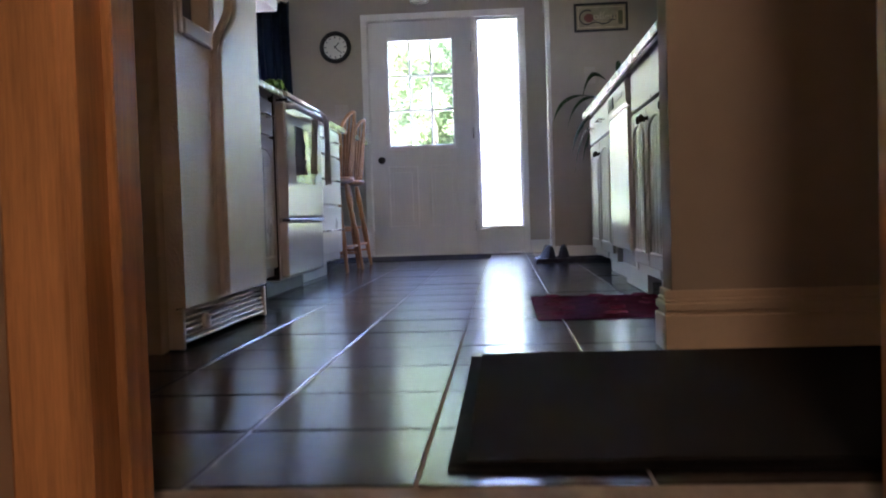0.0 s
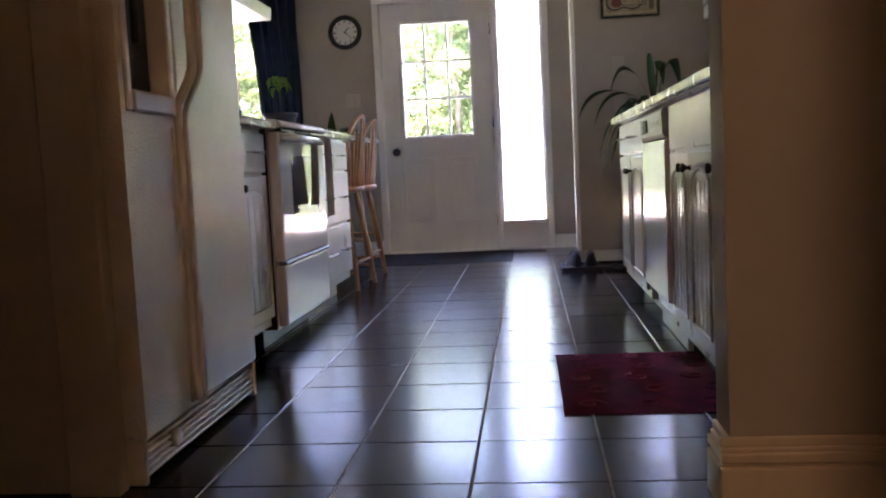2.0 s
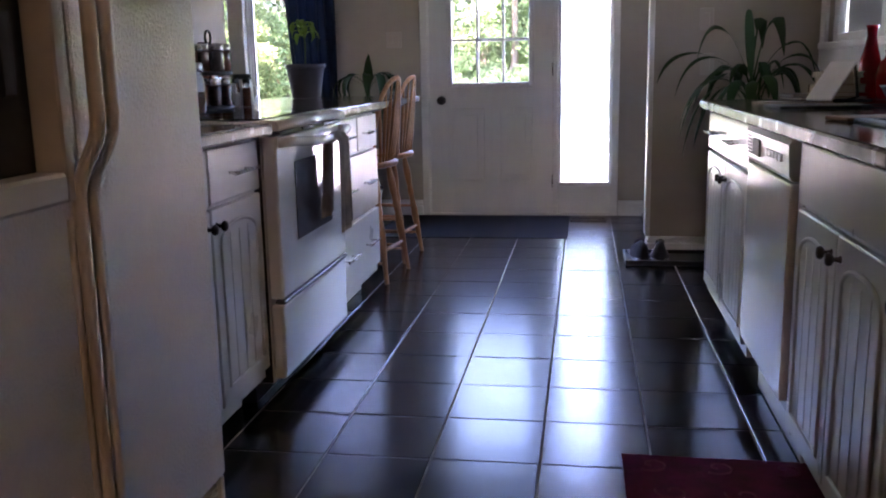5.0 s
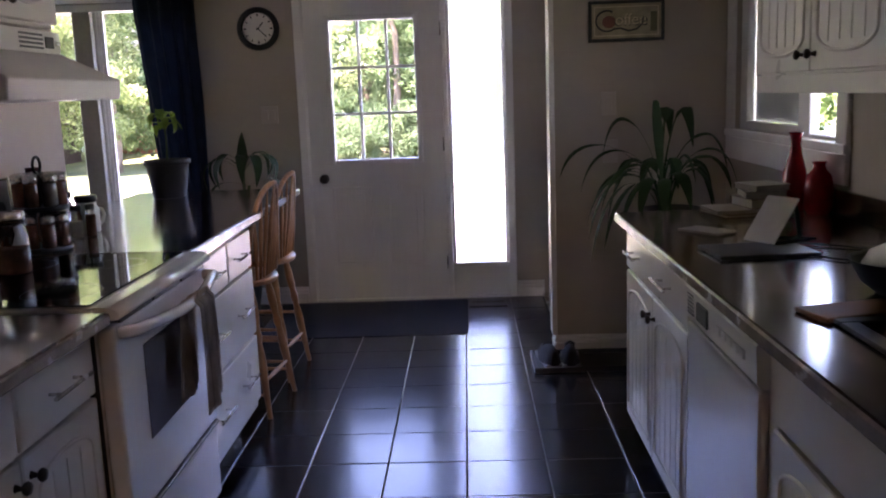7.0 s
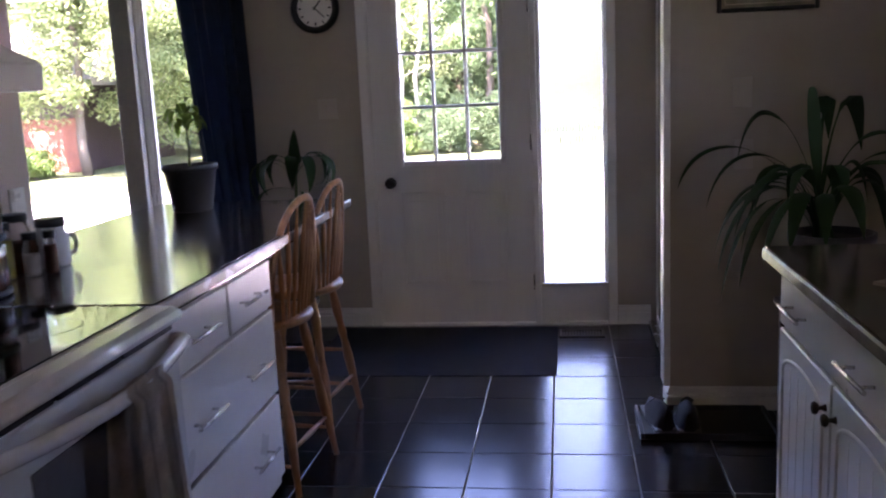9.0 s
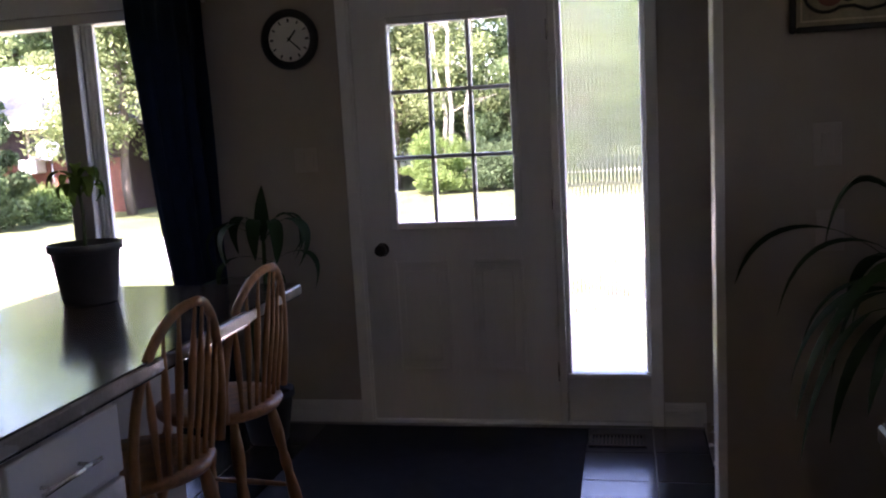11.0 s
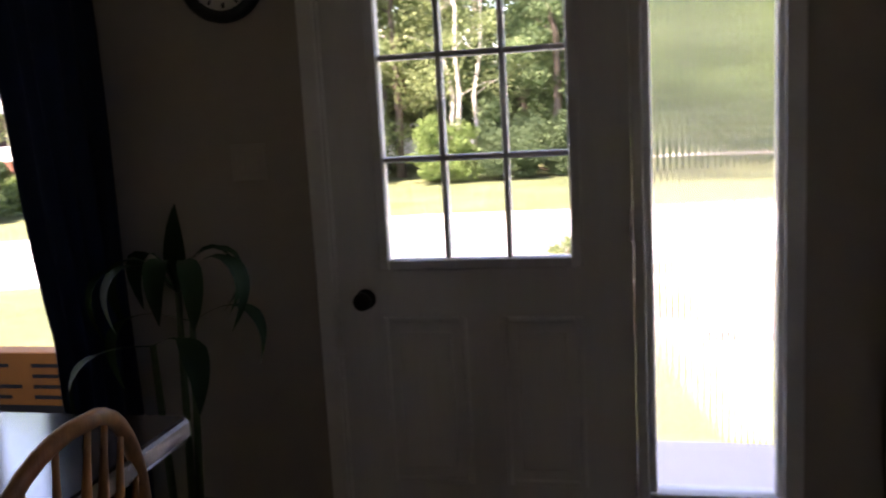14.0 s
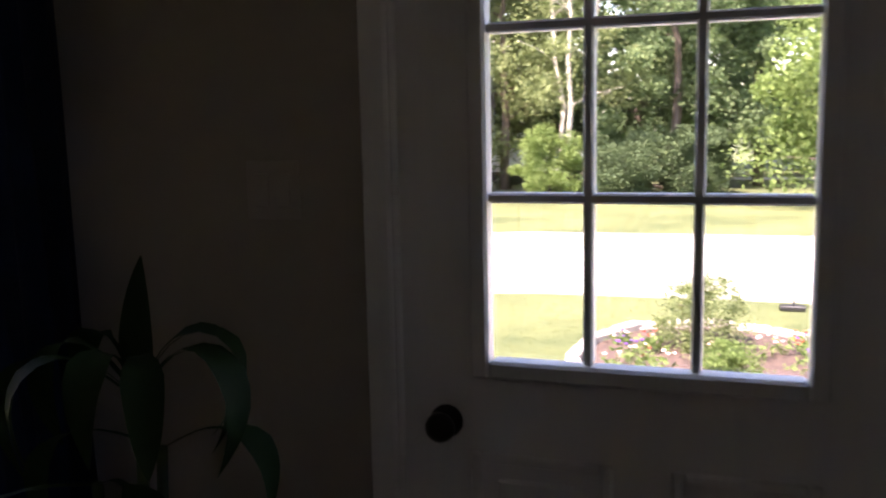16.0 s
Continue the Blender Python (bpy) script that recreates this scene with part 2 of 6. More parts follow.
TREE_D = leaf_mat("willow_leaf", (0.14, 0.20, 0.075), (0.32, 0.38, 0.17), 0.55)
PETAL_R = mat("red_petal", (0.45, 0.06, 0.03), 0.6)
PETAL_P = mat("violet_petal", (0.16, 0.04, 0.35), 0.6)
PETAL_W = mat("pink_white_petal", (0.75, 0.5, 0.45), 0.6)
BRICK = mat("red_brown_brick_wall", (0.24, 0.09, 0.06), 0.85, vary=0.25, scale=8, bump=0.4)
SIDING = mat("dark_plum_siding", (0.055, 0.032, 0.036), 0.8, vary=0.2, scale=5)
ROOFM = mat("pale_shingle_roof", (0.40, 0.36, 0.34), 0.9, vary=0.2, scale=5, bump=0.6)
CARPAINT = mat("white_car_paint", (0.75, 0.75, 0.75), 0.15, vary=0.03)
DARKGLASS = mat("dark_window_glass", (0.03, 0.035, 0.04), 0.06, vary=0.1)
EXTWALL = mat("outer_wall_siding", (0.5, 0.46, 0.4), 0.8, vary=0.1, scale=3)


# ---- mesh tools ----
def box(bm, x0, x1, y0, y1, z0, z1, bevel=0.0, seg=1):
    g = bmesh.ops.create_cube(bm, size=1)
    vs = g["verts"]
    for v in vs:
        v.co = Vector(((x0 + x1) / 2 + v.co.x * (x1 - x0), (y0 + y1) / 2 + v.co.y * (y1 - y0), (z0 + z1) / 2 + v.co.z * (z1 - z0)))
    if bevel:
        es = list({e for v in vs for e in v.link_edges})
        bmesh.ops.bevel(bm, geom=es, offset=bevel, segments=seg, affect="EDGES", profile=0.5)


def ring_verts(bm, c, ax, r, seg, spin=0.0):
    q = Vector((0, 0, 1)).rotation_difference(ax)
    return [bm.verts.new(c + q @ Vector((r * math.cos(2 * math.pi * i / seg + spin), r * math.sin(2 * math.pi * i / seg + spin), 0))) for i in range(seg)]


def skin(bm, rings, caps=True):
    for a, b in zip(rings, rings[1:]):
        k = len(a)
        for i in range(k):
            f = bm.faces.new((a[i], a[(i + 1) % k], b[(i + 1) % k], b[i]))
            f.smooth = True
    if caps:
        bm.faces.new(list(reversed(rings[0])))
        bm.faces.new(rings[-1])


def tube(bm, pts, r, seg=8):
    """A round bar along points; r is one radius or one for each point."""
    pts = [Vector(p) for p in pts]
    rs = r if isinstance(r, (list, tuple)) else [r] * len(pts)
    rings, q, prev = [], None, None
    for i, p in enumerate(pts):
        d = (pts[min(i + 1, len(pts) - 1)] - pts[max(i - 1, 0)]).normalized()
        q = Vector((0, 0, 1)).rotation_difference(d) if q is None else prev.rotation_difference(d) @ q
        prev = d
        rings.append([bm.verts.new(p + q @ Vector((rs[i] * math.cos(2 * math.pi * k / seg), rs[i] * math.sin(2 * math.pi * k / seg), 0))) for k in range(seg)])
    skin(bm, rings)


def lathe(bm, profile, c=(0, 0, 0), seg=24, caps=True):
    """profile: (radius, height) from bottom to top about an upright axis through c."""
    c = Vector(c)
    rings = [ring_verts(bm, c + Vector((0, 0, z)), Vector((0, 0, 1)), max(r, 0.0005), seg) for r, z in profile]
    skin(bm, rings, caps)


def sheet(bm, fn, nu, nv, smooth=True):
    g = [[bm.verts.new(fn(i / nu, j / nv)) for j in range(nv + 1)] for i in range(nu + 1)]
    for i in range(nu):
        for j in range(nv):
            f = bm.faces.new((g[i][j], g[i + 1][j], g[i + 1][j + 1], g[i][j + 1]))
            f.smooth = smooth
    return g


def prism(bm, pts, z0, z1):
    """A flat slab over an outline of (x, y) points."""
    a, b = [bm.verts.new((x, y, z0)) for x, y in pts], [bm.verts.new((x, y, z1)) for x, y in pts]
    for i in range(len(pts)):
        bm.faces.new((a[i - 1], a[i], b[i], b[i - 1]))
    bm.faces.new(list(reversed(a)))
    bm.faces.new(b)


def thicken(bm, d):
    bmesh.ops.solidify(bm, geom=bm.faces[:], thickness=d)


def root_of(ob):
    while ob.parent:
        ob = ob.parent
    return ob


def part(name, bm, material, parent=None, label="", keep=False):
    """Links a bmesh, built in world places, as one mesh object under a thing or a part."""
    me = bpy.data.meshes.new(name)
    if parent is not None:
        base = root_of(parent).matrix_basis.translation
        bmesh.ops.translate(bm, verts=bm.verts[:], vec=-base)
    if not keep:
        bmesh.ops.recalc_face_normals(bm, faces=bm.faces[:])
    bm.to_mesh(me)
    bm.free()
    me.materials.append(material)
    ob = new(name, me)
    ob.parent = parent
    if label:
        ob["label"] = label
    return ob


def thing(name, at, label, category, group="", kind=""):
    ob = new(name)
    ob.empty_display_size = 0.1
    ob.matrix_basis = Matrix.Translation(at)
    return tagged(ob, label, category, group, kind)


def boxpart(name, dims, material, parent, bevel=0.0, label="", seg=1):
    bm = bmesh.new()
    box(bm, *dims, bevel=bevel, seg=seg)
    return part(name, bm, material, parent, label)


def solid(name, dims, material, label, category, bevel=0.0, kind="structure"):
    bm = bmesh.new()
    for d in (dims if isinstance(dims[0], (tuple, list)) else [dims]):
        box(bm, *d, bevel=bevel)
    return tagged(part(name, bm, material), label, category, kind=kind)


def words(name, text, size, m, material, parent, depth=0.001):
    cu = bpy.data.curves.new(name, "FONT")
    cu.body, cu.size, cu.extrude, cu.align_x, cu.align_y = text, size, depth, "CENTER", "CENTER"
    tmp = bpy.data.objects.new(name, cu)
    scene.collection.objects.link(tmp)
    me = bpy.data.meshes.new_from_object(tmp.evaluated_get(bpy.context.evaluated_depsgraph_get()))
    bpy.data.objects.remove(tmp)
    bm = bmesh.new()
    bm.from_mesh(me)
    bmesh.ops.transform(bm, matrix=m, verts=bm.verts[:])
    return part(name, bm, material, parent)


# ---- structure ----
CZ = 2.44
solid("wall_front", [(-4.3, -3.5, 0, 0.16, -0.2, 2.6), (-3.5, -1.2, 0, 0.16, 2.04, 2.6), (-1.2, -0.47, 0, 0.16, -0.2, 2.6),
                     (-0.47, 0.875, 0, 0.16, 2.06, 2.6), (0.875, 2.08, 0, 0.16, -0.2, 2.6)], WALL, "greige painted front wall with door and window openings", "wall")
solid("wall_east", [(1.92, 2.08, -5.48, -2.75, -0.2, 2.6), (1.92, 2.08, -1.5, 0, -0.2, 2.6), (1.92, 2.08, -2.75, -1.5, -0.2, 1.16), (1.92, 2.08, -2.75, -1.5, 1.8, 2.6)],
      WALL, "greige painted kitchen side wall with a window opening", "wall")
solid("wall_pier", (1.05, 1.918, -1.36, -1.24, 0, CZ), WALL, "greige painted end wall of the hall closet", "wall")
solid("wall_closet_header", (1.07, 1.17, -1.24, -0.001, 2.06, CZ), WALL, "greige wall above the mirrored closet doors", "wall")
solid("wall_kitchen", (-1.05, -0.93, -5.42, -2.58, 0, CZ), SPLASH, "pale pinkish beige kitchen wall behind the stove", "wall")
solid("wall_pantry", (-3.0, -0.37, -5.44, -5.34, 0, CZ), WALL, "greige hallway wall beside the fridge", "wall")
solid("wall_partition", (1.08, 3.2, -5.6, -5.48, 0, CZ), WALL, "greige painted partition wall ending beside the kitchen counter", "wall")
solid("wall_stair", [(-3.0, 0.245, -6.87, -6.75, 0, CZ), (1.115, 3.2, -6.87, -6.75, 0, CZ), (0.245, 1.115, -6.87, -6.75, 2.07, CZ)], WALL, "greige wall around the stair opening", "wall")
solid("wall_hall_west", (-3.1, -3.0, -6.87, -5.34, 0, CZ), WALL, "greige hallway end wall", "wall")
solid("wall_hall_east", (3.2, 3.3, -6.87, -5.4, 0, CZ), WALL, "greige hallway end wall", "wall")
solid("wall_dining_west", (-4.46, -4.3, -4.6, 0.16, -0.2, 2.6), WALL, "greige dining room wall", "wall")
solid("wall_dining_south", (-4.3, -1.05, -4.6, -4.5, 0, CZ), WALL, "greige dining room back wall", "wall")
solid("wall_stairwell", [(0.08, 0.18, -10.5, -6.87, -2.7, CZ), (1.18, 1.28, -10.5, -6.87, -2.7, CZ), (0.08, 1.28, -10.6, -10.5, -2.7, CZ)], WALL, "beige painted stairwell walls", "wall")
solid("floor_base", [(-4.3, 2.0, -4.6, 0, -0.2, -0.003), (-3.0, 3.2, -6.87, -4.6, -0.2, -0.003)], GROUT, "pale grout bed under the floor tiles", "floor")
solid("stairwell_floor", (0.18, 1.18, -10.5, -6.9, -2.75, -2.65), STAIN, "wooden floor at the foot of the stairs", "floor")
solid("ceiling", [(-4.46, 3.3, -6.87, 0.16, CZ, CZ + 0.12), (0.08, 1.28, -10.6, -6.87, CZ, CZ + 0.12)], CEIL, "flat white painted ceiling", "ceiling")
bm = bmesh.new()
pr = [(0.42, 2.58), (-5.2, 4.5), (-11.2, 2.58), (-11.2, 2.50), (0.42, 2.50)]
ends = [[bm.verts.new((x, y, z)) for y, z in pr] for x in (-5.2, 4.2)]
for i in range(5):
    bm.faces.new((ends[0][i], ends[0][(i + 1) % 5], ends[1][(i + 1) % 5], ends[1][i]))
bm.faces.new(ends[0]); bm.faces.new(ends[1])
tagged(part("roof", bm, ROOFM), "pale shingled gable roof with wide eaves", "roof", kind="structure")

st = thing("stairs", (0.68, -6.87, 0), "orange stained wooden stairs rising to the kitchen", "stairs", kind="structure")
for i in range(1, 14):
    y1, zt = -6.87 - 0.255 * (i - 1), -0.19 * i
    boxpart("tread", (0.182, 1.178, y1 - 0.28, y1, zt - 0.03, zt), STAIN, st, 0.006)
    boxpart("riser", (0.182, 1.178, y1 - 0.02, y1, zt, zt + 0.16), TRIM, st)
boxpart("landing_nosing", (0.247, 1.113, -6.895, -6.76, -0.03, -0.001), STAIN, st, 0.005)

# casing of the stair opening
cs = thing("door_frame_1", (0.68, -6.81, 0), "orange stained wooden door frame around the stair head", "door frame", kind="structure")
for sx, x0, x1, xs in ((-1, 0.247, 0.265, 0.265), (1, 1.095, 1.113, 1.095)):
    boxpart("jamb", (x0, x1, -6.885, -6.735, 0, 2.06), STAIN, cs, 0.002)
    boxpart("door_stop", (min(xs, xs - sx * 0.012), max(xs, xs - sx * 0.012), -6.825, -6.79, 0, 2.05), STAIN, cs, 0.002)
    for y0, y1 in ((-6.888, -6.87), (-6.75, -6.732)):
        cx0, cx1 = (0.18, 0.25) if sx < 0 else (1.11, 1.18)
        boxpart("casing", (cx0, cx1, y0, y1, 0, 2.12), STAIN, cs, 0.005)
boxpart("head_jamb", (0.247, 1.113, -6.885, -6.735, 2.05, 2.069), STAIN, cs, 0.002)


def baseboard(name, pts, z1=0.11, material=TRIM, label="white moulded baseboard"):
    """pts: stretches (x0, x1, y0, y1, side): one straight run each with a stepped ogee on top; side names the face that shows."""
    bm = bmesh.new()
    prof = ((0, 0.60, 1.0), (0.60, 0.665, 0.62), (0.665, 0.80, 0.92), (0.80, 0.87, 0.66), (0.87, 1.0, 0.45))
    for x0, x1, y0, y1, side in pts:
        for lo, hi, k in prof:
            d = [x0, x1, y0, y1]
            if side == "-y":
                d[2] = y1 - (y1 - y0) * k
            elif side == "+y":
                d[3] = y0 + (y1 - y0) * k
            elif side == "-x":
                d[0] = x1 - (x1 - x0) * k
            else:
                d[1] = x0 + (x1 - x0) * k
            box(bm, *d, z1 * lo, z1 * hi, 0.0025)
    return tagged(part(name, bm, material), label, "baseboard", kind="structure")


baseboard("baseboard_1", [(-1.2, -0.51, -0.016, 0, "-y"), (0.918, 1.1, -0.016, 0, "-y")])
baseboard("baseboard_2", [(1.05, 1.9, -1.378, -1.36, "-y"), (1.032, 1.05, -1.378, -1.24, "-x")], 0.10)
baseboard("baseboard_3", [(1.058, 3.2, -5.624, -5.6, "-y"), (1.058, 1.08, -5.598, -5.48, "-x")], 0.145, CREAM, "cream moulded baseboard on the partition wall")
baseboard("baseboard_4", [(-3.0, -0.37, -5.462, -5.44, "-y")], 0.13, CREAM, "cream moulded baseboard in the hallway")
baseboard("baseboard_5", [(-3.0, 0.175, -6.75, -6.732, "+y"), (1.185, 3.2, -6.75, -6.732, "+y")], 0.13, CREAM, "cream moulded baseboard in the hallway")
baseboard("baseboard_6", [(-4.3, -3.5, -0.016, 0, "-y"), (-4.3, -4.284, -4.5, -0.016, "+x")], 0.11)


# ---- entry door, sidelight, windows ----
def frame_boxes(bm, x0, x1, z0, z1, w, y0, y1, bevel=0.003):
    box(bm, x0, x0 + w, y0, y1, z0, z1, bevel)
    box(bm, x1 - w, x1, y0, y1, z0, z1, bevel)
    box(bm, x0 + w, x1 - w, y0, y1, z1 - w, z1, bevel)
    box(bm, x0 + w, x1 - w, y0, y1, z0, z0 + w, bevel)


LX, LZ0, LZ1 = 0.275, 0.965, 1.868
door = thing("door_1", (0, 0.04, 0), "white panelled entry door with a nine-pane window", "door", kind="structure")
bm = bmesh.new()
for d in ((-0.448, -LX - 0.01, 0.02, 0.065, 0.012, 2.04), (LX + 0.01, 0.4505, 0.02, 0.065, 0.012, 2.04),
          (-LX - 0.01, LX + 0.01, 0.02, 0.065, 0.012, LZ0 - 0.01), (-LX - 0.01, LX + 0.01, 0.02, 0.065, LZ1 + 0.01, 2.04)):
    box(bm, *d)
part("door_leaf", bm, DOORW, door)
bm = bmesh.new()
frame_boxes(bm, -LX - 0.035, LX + 0.035, LZ0 - 0.035, LZ1 + 0.035, 0.035, 0.004, 0.052, 0.006)
part("window_frame", bm, DOORW, door)
for sx in (-1, 1):
    boxpart("muntin", (sx * 0.0935 - 0.009, sx * 0.0935 + 0.009, 0.016, 0.056, LZ0, LZ1), DOORW, door, 0.004)
rz = (LZ1 - LZ0) / 3
for k in (1, 2):
    boxpart("muntin", (-LX, LX, 0.0165, 0.0555, LZ0 + rz * k - 0.009, LZ0 + rz * k + 0.009), DOORW, door, 0.004)
for i in range(3):
    for k in range(3):
        x0, z0 = -LX + i * LX * 2 / 3, LZ0 + k * rz
        p = boxpart("pane", (x0 + 0.004, x0 + LX * 2 / 3 - 0.004, 0.040, 0.044, z0 + 0.004, z0 + rz - 0.004), PANE, door)
        p.visible_shadow = False
for x0, x1 in ((-0.315, -0.045), (0.055, 0.305)):
    bm = bmesh.new()
    frame_boxes(bm, x0, x1, 0.245, 0.785, 0.022, 0.012, 0.022, 0.006)
    box(bm, x0 + 0.05, x1 - 0.05, 0.014, 0.022, 0.295, 0.735, 0.006)
    part("raised_panel", bm, DOORW, door)
bm = bmesh.new()
kp = [(0.032, 0.02), (0.032, 0.012), (0.014, 0.010), (0.011, -0.012), (0.022, -0.02), (0.029, -0.034), (0.027, -0.048), (0.014, -0.056), (0.001, -0.057)]
skin(bm, [ring_verts(bm, Vector((-0.361, y * 0.75 + 0.002, 0.841)), Vector((0, 1, 0)), r, 24) for r, y in kp])
part("door_knob", bm, BLACKM, door, "round black metal knob")
for z in (0.25, 1.05, 1.8):
    bm = bmesh.new()
    tube(bm, [(0.449, 0.012, z - 0.045), (0.449, 0.012, z + 0.045)], 0.007, 8)
    part("hinge", bm, CHROME, door)

df = thing("door_frame_2", (0.22, 0, 0), "white painted frame and casing around the entry door and sidelight", "door frame", kind="structure")
for nm, d in (("jamb", (-0.468, -0.449, 0.002, 0.158, 0, 2.058)), ("mullion", (0.452, 0.486, -0.008, 0.158, 0, 2.058)), ("jamb", (0.869, 0.8745, 0.002, 0.158, 0, 2.058)),
              ("head_jamb", (-0.449, 0.452, 0.002, 0.158, 2.044, 2.059)), ("head_jamb", (0.486, 0.869, 0.002, 0.158, 2.044, 2.059)), ("casing", (-0.507, -0.455, -0.018, -0.001, 0, 2.045)),
              ("casing", (0.862, 0.915, -0.018, -0.001, 0, 2.045)), ("head_casing", (-0.507, 0.915, -0.020, -0.001, 2.046, 2.105)), ("door_stop", (-0.448, -0.43, 0.067, 0.1, 0.012, 2.043)), ("door_stop", (0.435, 0.4515, 0.067, 0.1, 0.012, 2.043)), ("door_stop", (-0.43, 0.435, 0.067, 0.1, 2.03, 2.0435)), ("sill", (-0.449, 0.869, 0.0, 0.2, -0.004, 0.011)),
              ("kick_panel", (0.486, 0.869, 0.02, 0.06, 0.012, 0.214))):
    boxpart(nm, d, TRIM, df, 0.004)
sl = thing("window_1", (0.675, 0.06, 0.2), "tall narrow sidelight of ribbed obscure glass", "window", kind="structure")
bm = bmesh.new()
frame_boxes(bm, 0.487, 0.868, 0.215, 2.043, 0.021, 0.012, 0.09, 0.004)
part("window_frame", bm, TRIM, sl)
bm = bmesh.new()
box(bm, 0.488, 0.867, -0.006, 0.03, 0.218, 0.242, 0.004)
part("window_sill", bm, TRIM, sl)
bm = bmesh.new()
NR = 20
rib = lambda u: 0.0036 * (0.5 + 0.5 * math.cos(2 * math.pi * u * NR))
fr = sheet(bm, lambda u, v: Vector((0.504 + u * 0.348, 0.046 - rib(u), 0.240 + v * 1.778)), NR * 8, 1)
bk = sheet(bm, lambda u, v: Vector((0.852 - u * 0.348, 0.052, 0.240 + v * 1.778)), NR * 8, 1)
g = part("ribbed_pane", bm, RIBBED, sl, "ribbed obscure glass", keep=True)
g.visible_shadow = False

solid("wall_under_window", (-3.499, -1.201, 0.002, 0.158, 0, 0.278), WALL, "greige wall below the dining room window", "wall")
pw = thing("window_2", (-2.35, 0.06, 0), "large dining room window with a wide mullion coloured grey for shade", "window", kind="structure")
bm = bmesh.new()
frame_boxes(bm, -3.498, -1.202, 0.28, 2.038, 0.05, 0.01, 0.14, 0.004)
part("window_frame", bm, TRIM, pw)
# shade on the backlit mullion is put into its colour as grey
boxpart("mullion", (-1.955, -1.832, -0.02, 0.12, 0.33, 1.988), mat("mullion_shade_grey", (0.30, 0.28, 0.26), 0.5), pw, 0.004)
for k in range(3):
    boxpart("track", (-1.830 + 0.02 * k, -1.812 + 0.02 * k, 0.03 + 0.006 * k, 0.07, 0.33, 1.988), TRIM, pw, 0.003)
for x0, x1 in ((-3.446, -1.957), (-1.770, -1.254)):
    p = boxpart("pane", (x0, x1, 0.06, 0.064, 0.33, 1.988), PANE, pw)
    p.visible_shadow = False
boxpart("casing", (-3.56, -1.14, -0.016, -0.001, 2.04, 2.17), TRIM, pw, 0.004)

kw = thing("window_3", (1.95, -2.1, 1.1), "white cased kitchen window with one sash screened", "window", kind="structure")
for nm, d in (("casing", (1.900, 1.919, -1.5, -1.40, 1.08, 1.89)), ("casing", (1.900, 1.919, -2.83, -2.74, 1.08, 1.89)), ("head_casing", (1.899, 1.919, -2.74, -1.5, 1.8, 1.89)),
              ("window_sill", (1.893, 2.0, -2.83, -1.40, 1.125, 1.159)), ("apron", (1.900, 1.919, -2.83, -1.40, 1.015, 1.124)),
              ("sash", (1.94, 1.98, -1.60, -1.502, 1.16, 1.8)), ("sash", (1.94, 1.98, -2.39, -2.27, 1.16, 1.8)), ("sash", (1.94, 1.98, -2.748, -2.72, 1.16, 1.8)),
              ("sash_rail", (1.942, 1.978, -2.27, -1.6, 1.16, 1.20)), ("sash_rail", (1.942, 1.978, -2.72, -2.39, 1.16, 1.175))):
    boxpart(nm, d, TRIM, kw, 0.004)
p = boxpart("pane", (1.956, 1.960, -2.72, -2.39, 1.175, 1.8), PANE, kw)
p.visible_shadow = False
p = boxpart("pane", (1.956, 1.960, -2.27, -1.6, 1.20, 1.8), PANE, kw)
p.visible_shadow = False
boxpart("screen", (1.985, 1.99, -2.265, -1.605, 1.20, 1.8), mat("grey_window_screen", (0.5, 0.5, 0.5), 0.7, bump=0.3, bump_scale=400), kw, 0, "grey insect screen")

# mirrored closet doors
cl = thing("mirror_closet_door", (1.13, -0.62, 0), "sliding mirrored closet doors in white metal frames", "closet door", kind="structure")
for y0, y1, x in ((-0.66, -0.02, 1.128), (-1.235, -0.63, 1.096)):
    boxpart("mirror", (x + 0.006, x + 0.010, y0 + 0.02, y1 - 0.02, 0.05, 2.02), MIRROR, cl)
    bm = bmesh.new()
    for d in ((x, x + 0.018, y0, y0 + 0.022, 0.025, 2.045), (x, x + 0.018, y1 - 0.022, y1, 0.025, 2.045), (x, x + 0.018, y0 + 0.022, y1 - 0.022, 0.025, 0.055), (x, x + 0.018, y0 + 0.022, y1 - 0.022, 2.015, 2.045)):
        box(bm, *d, bevel=0.003)
    part("door_frame", bm, TRIM, cl)
boxpart("bottom_track", (1.085, 1.165, -1.238, -0.004, 0.001, 0.02), CHROME, cl, 0.002)
boxpart("top_track", (1.10, 1.168, -1.238, -0.004, 2.046, 2.058), TRIM, cl)
boxpart("corner_trim", (1.022, 1.049, -1.366, -1.25, 0.101, 2.43), TRIM, cl, 0.003)


# ---- kitchen joinery ----
def bar_pull(parent, x, y, z, s, length=0.185):
    bm = bmesh.new()
    tube(bm, [(x + s * 0.03, y - length / 2, z), (x + s * 0.03, y + length / 2, z)], 0.005, 10)
    for dy in (-length * 0.32, length * 0.32):
        tube(bm, [(x, y + dy, z), (x + s * 0.03, y + dy, z)], 0.004, 8)
    return part("handle", bm, CHROME, parent, "brushed nickel bar pull")


def knob(parent, x, y, z, s, material=BRONZE):
    bm = bmesh.new()
    pr = [(0.009, 0), (0.006, 0.006), (0.005, 0.014), (0.012, 0.018), (0.015, 0.024), (0.012, 0.030), (0.001, 0.032)]
    skin(bm, [ring_verts(bm, Vector((x + s * d, y, z)), Vector((1, 0, 0)), r, 14) for r, d in pr])
    return part("handle", bm, material, parent, "small round knob")


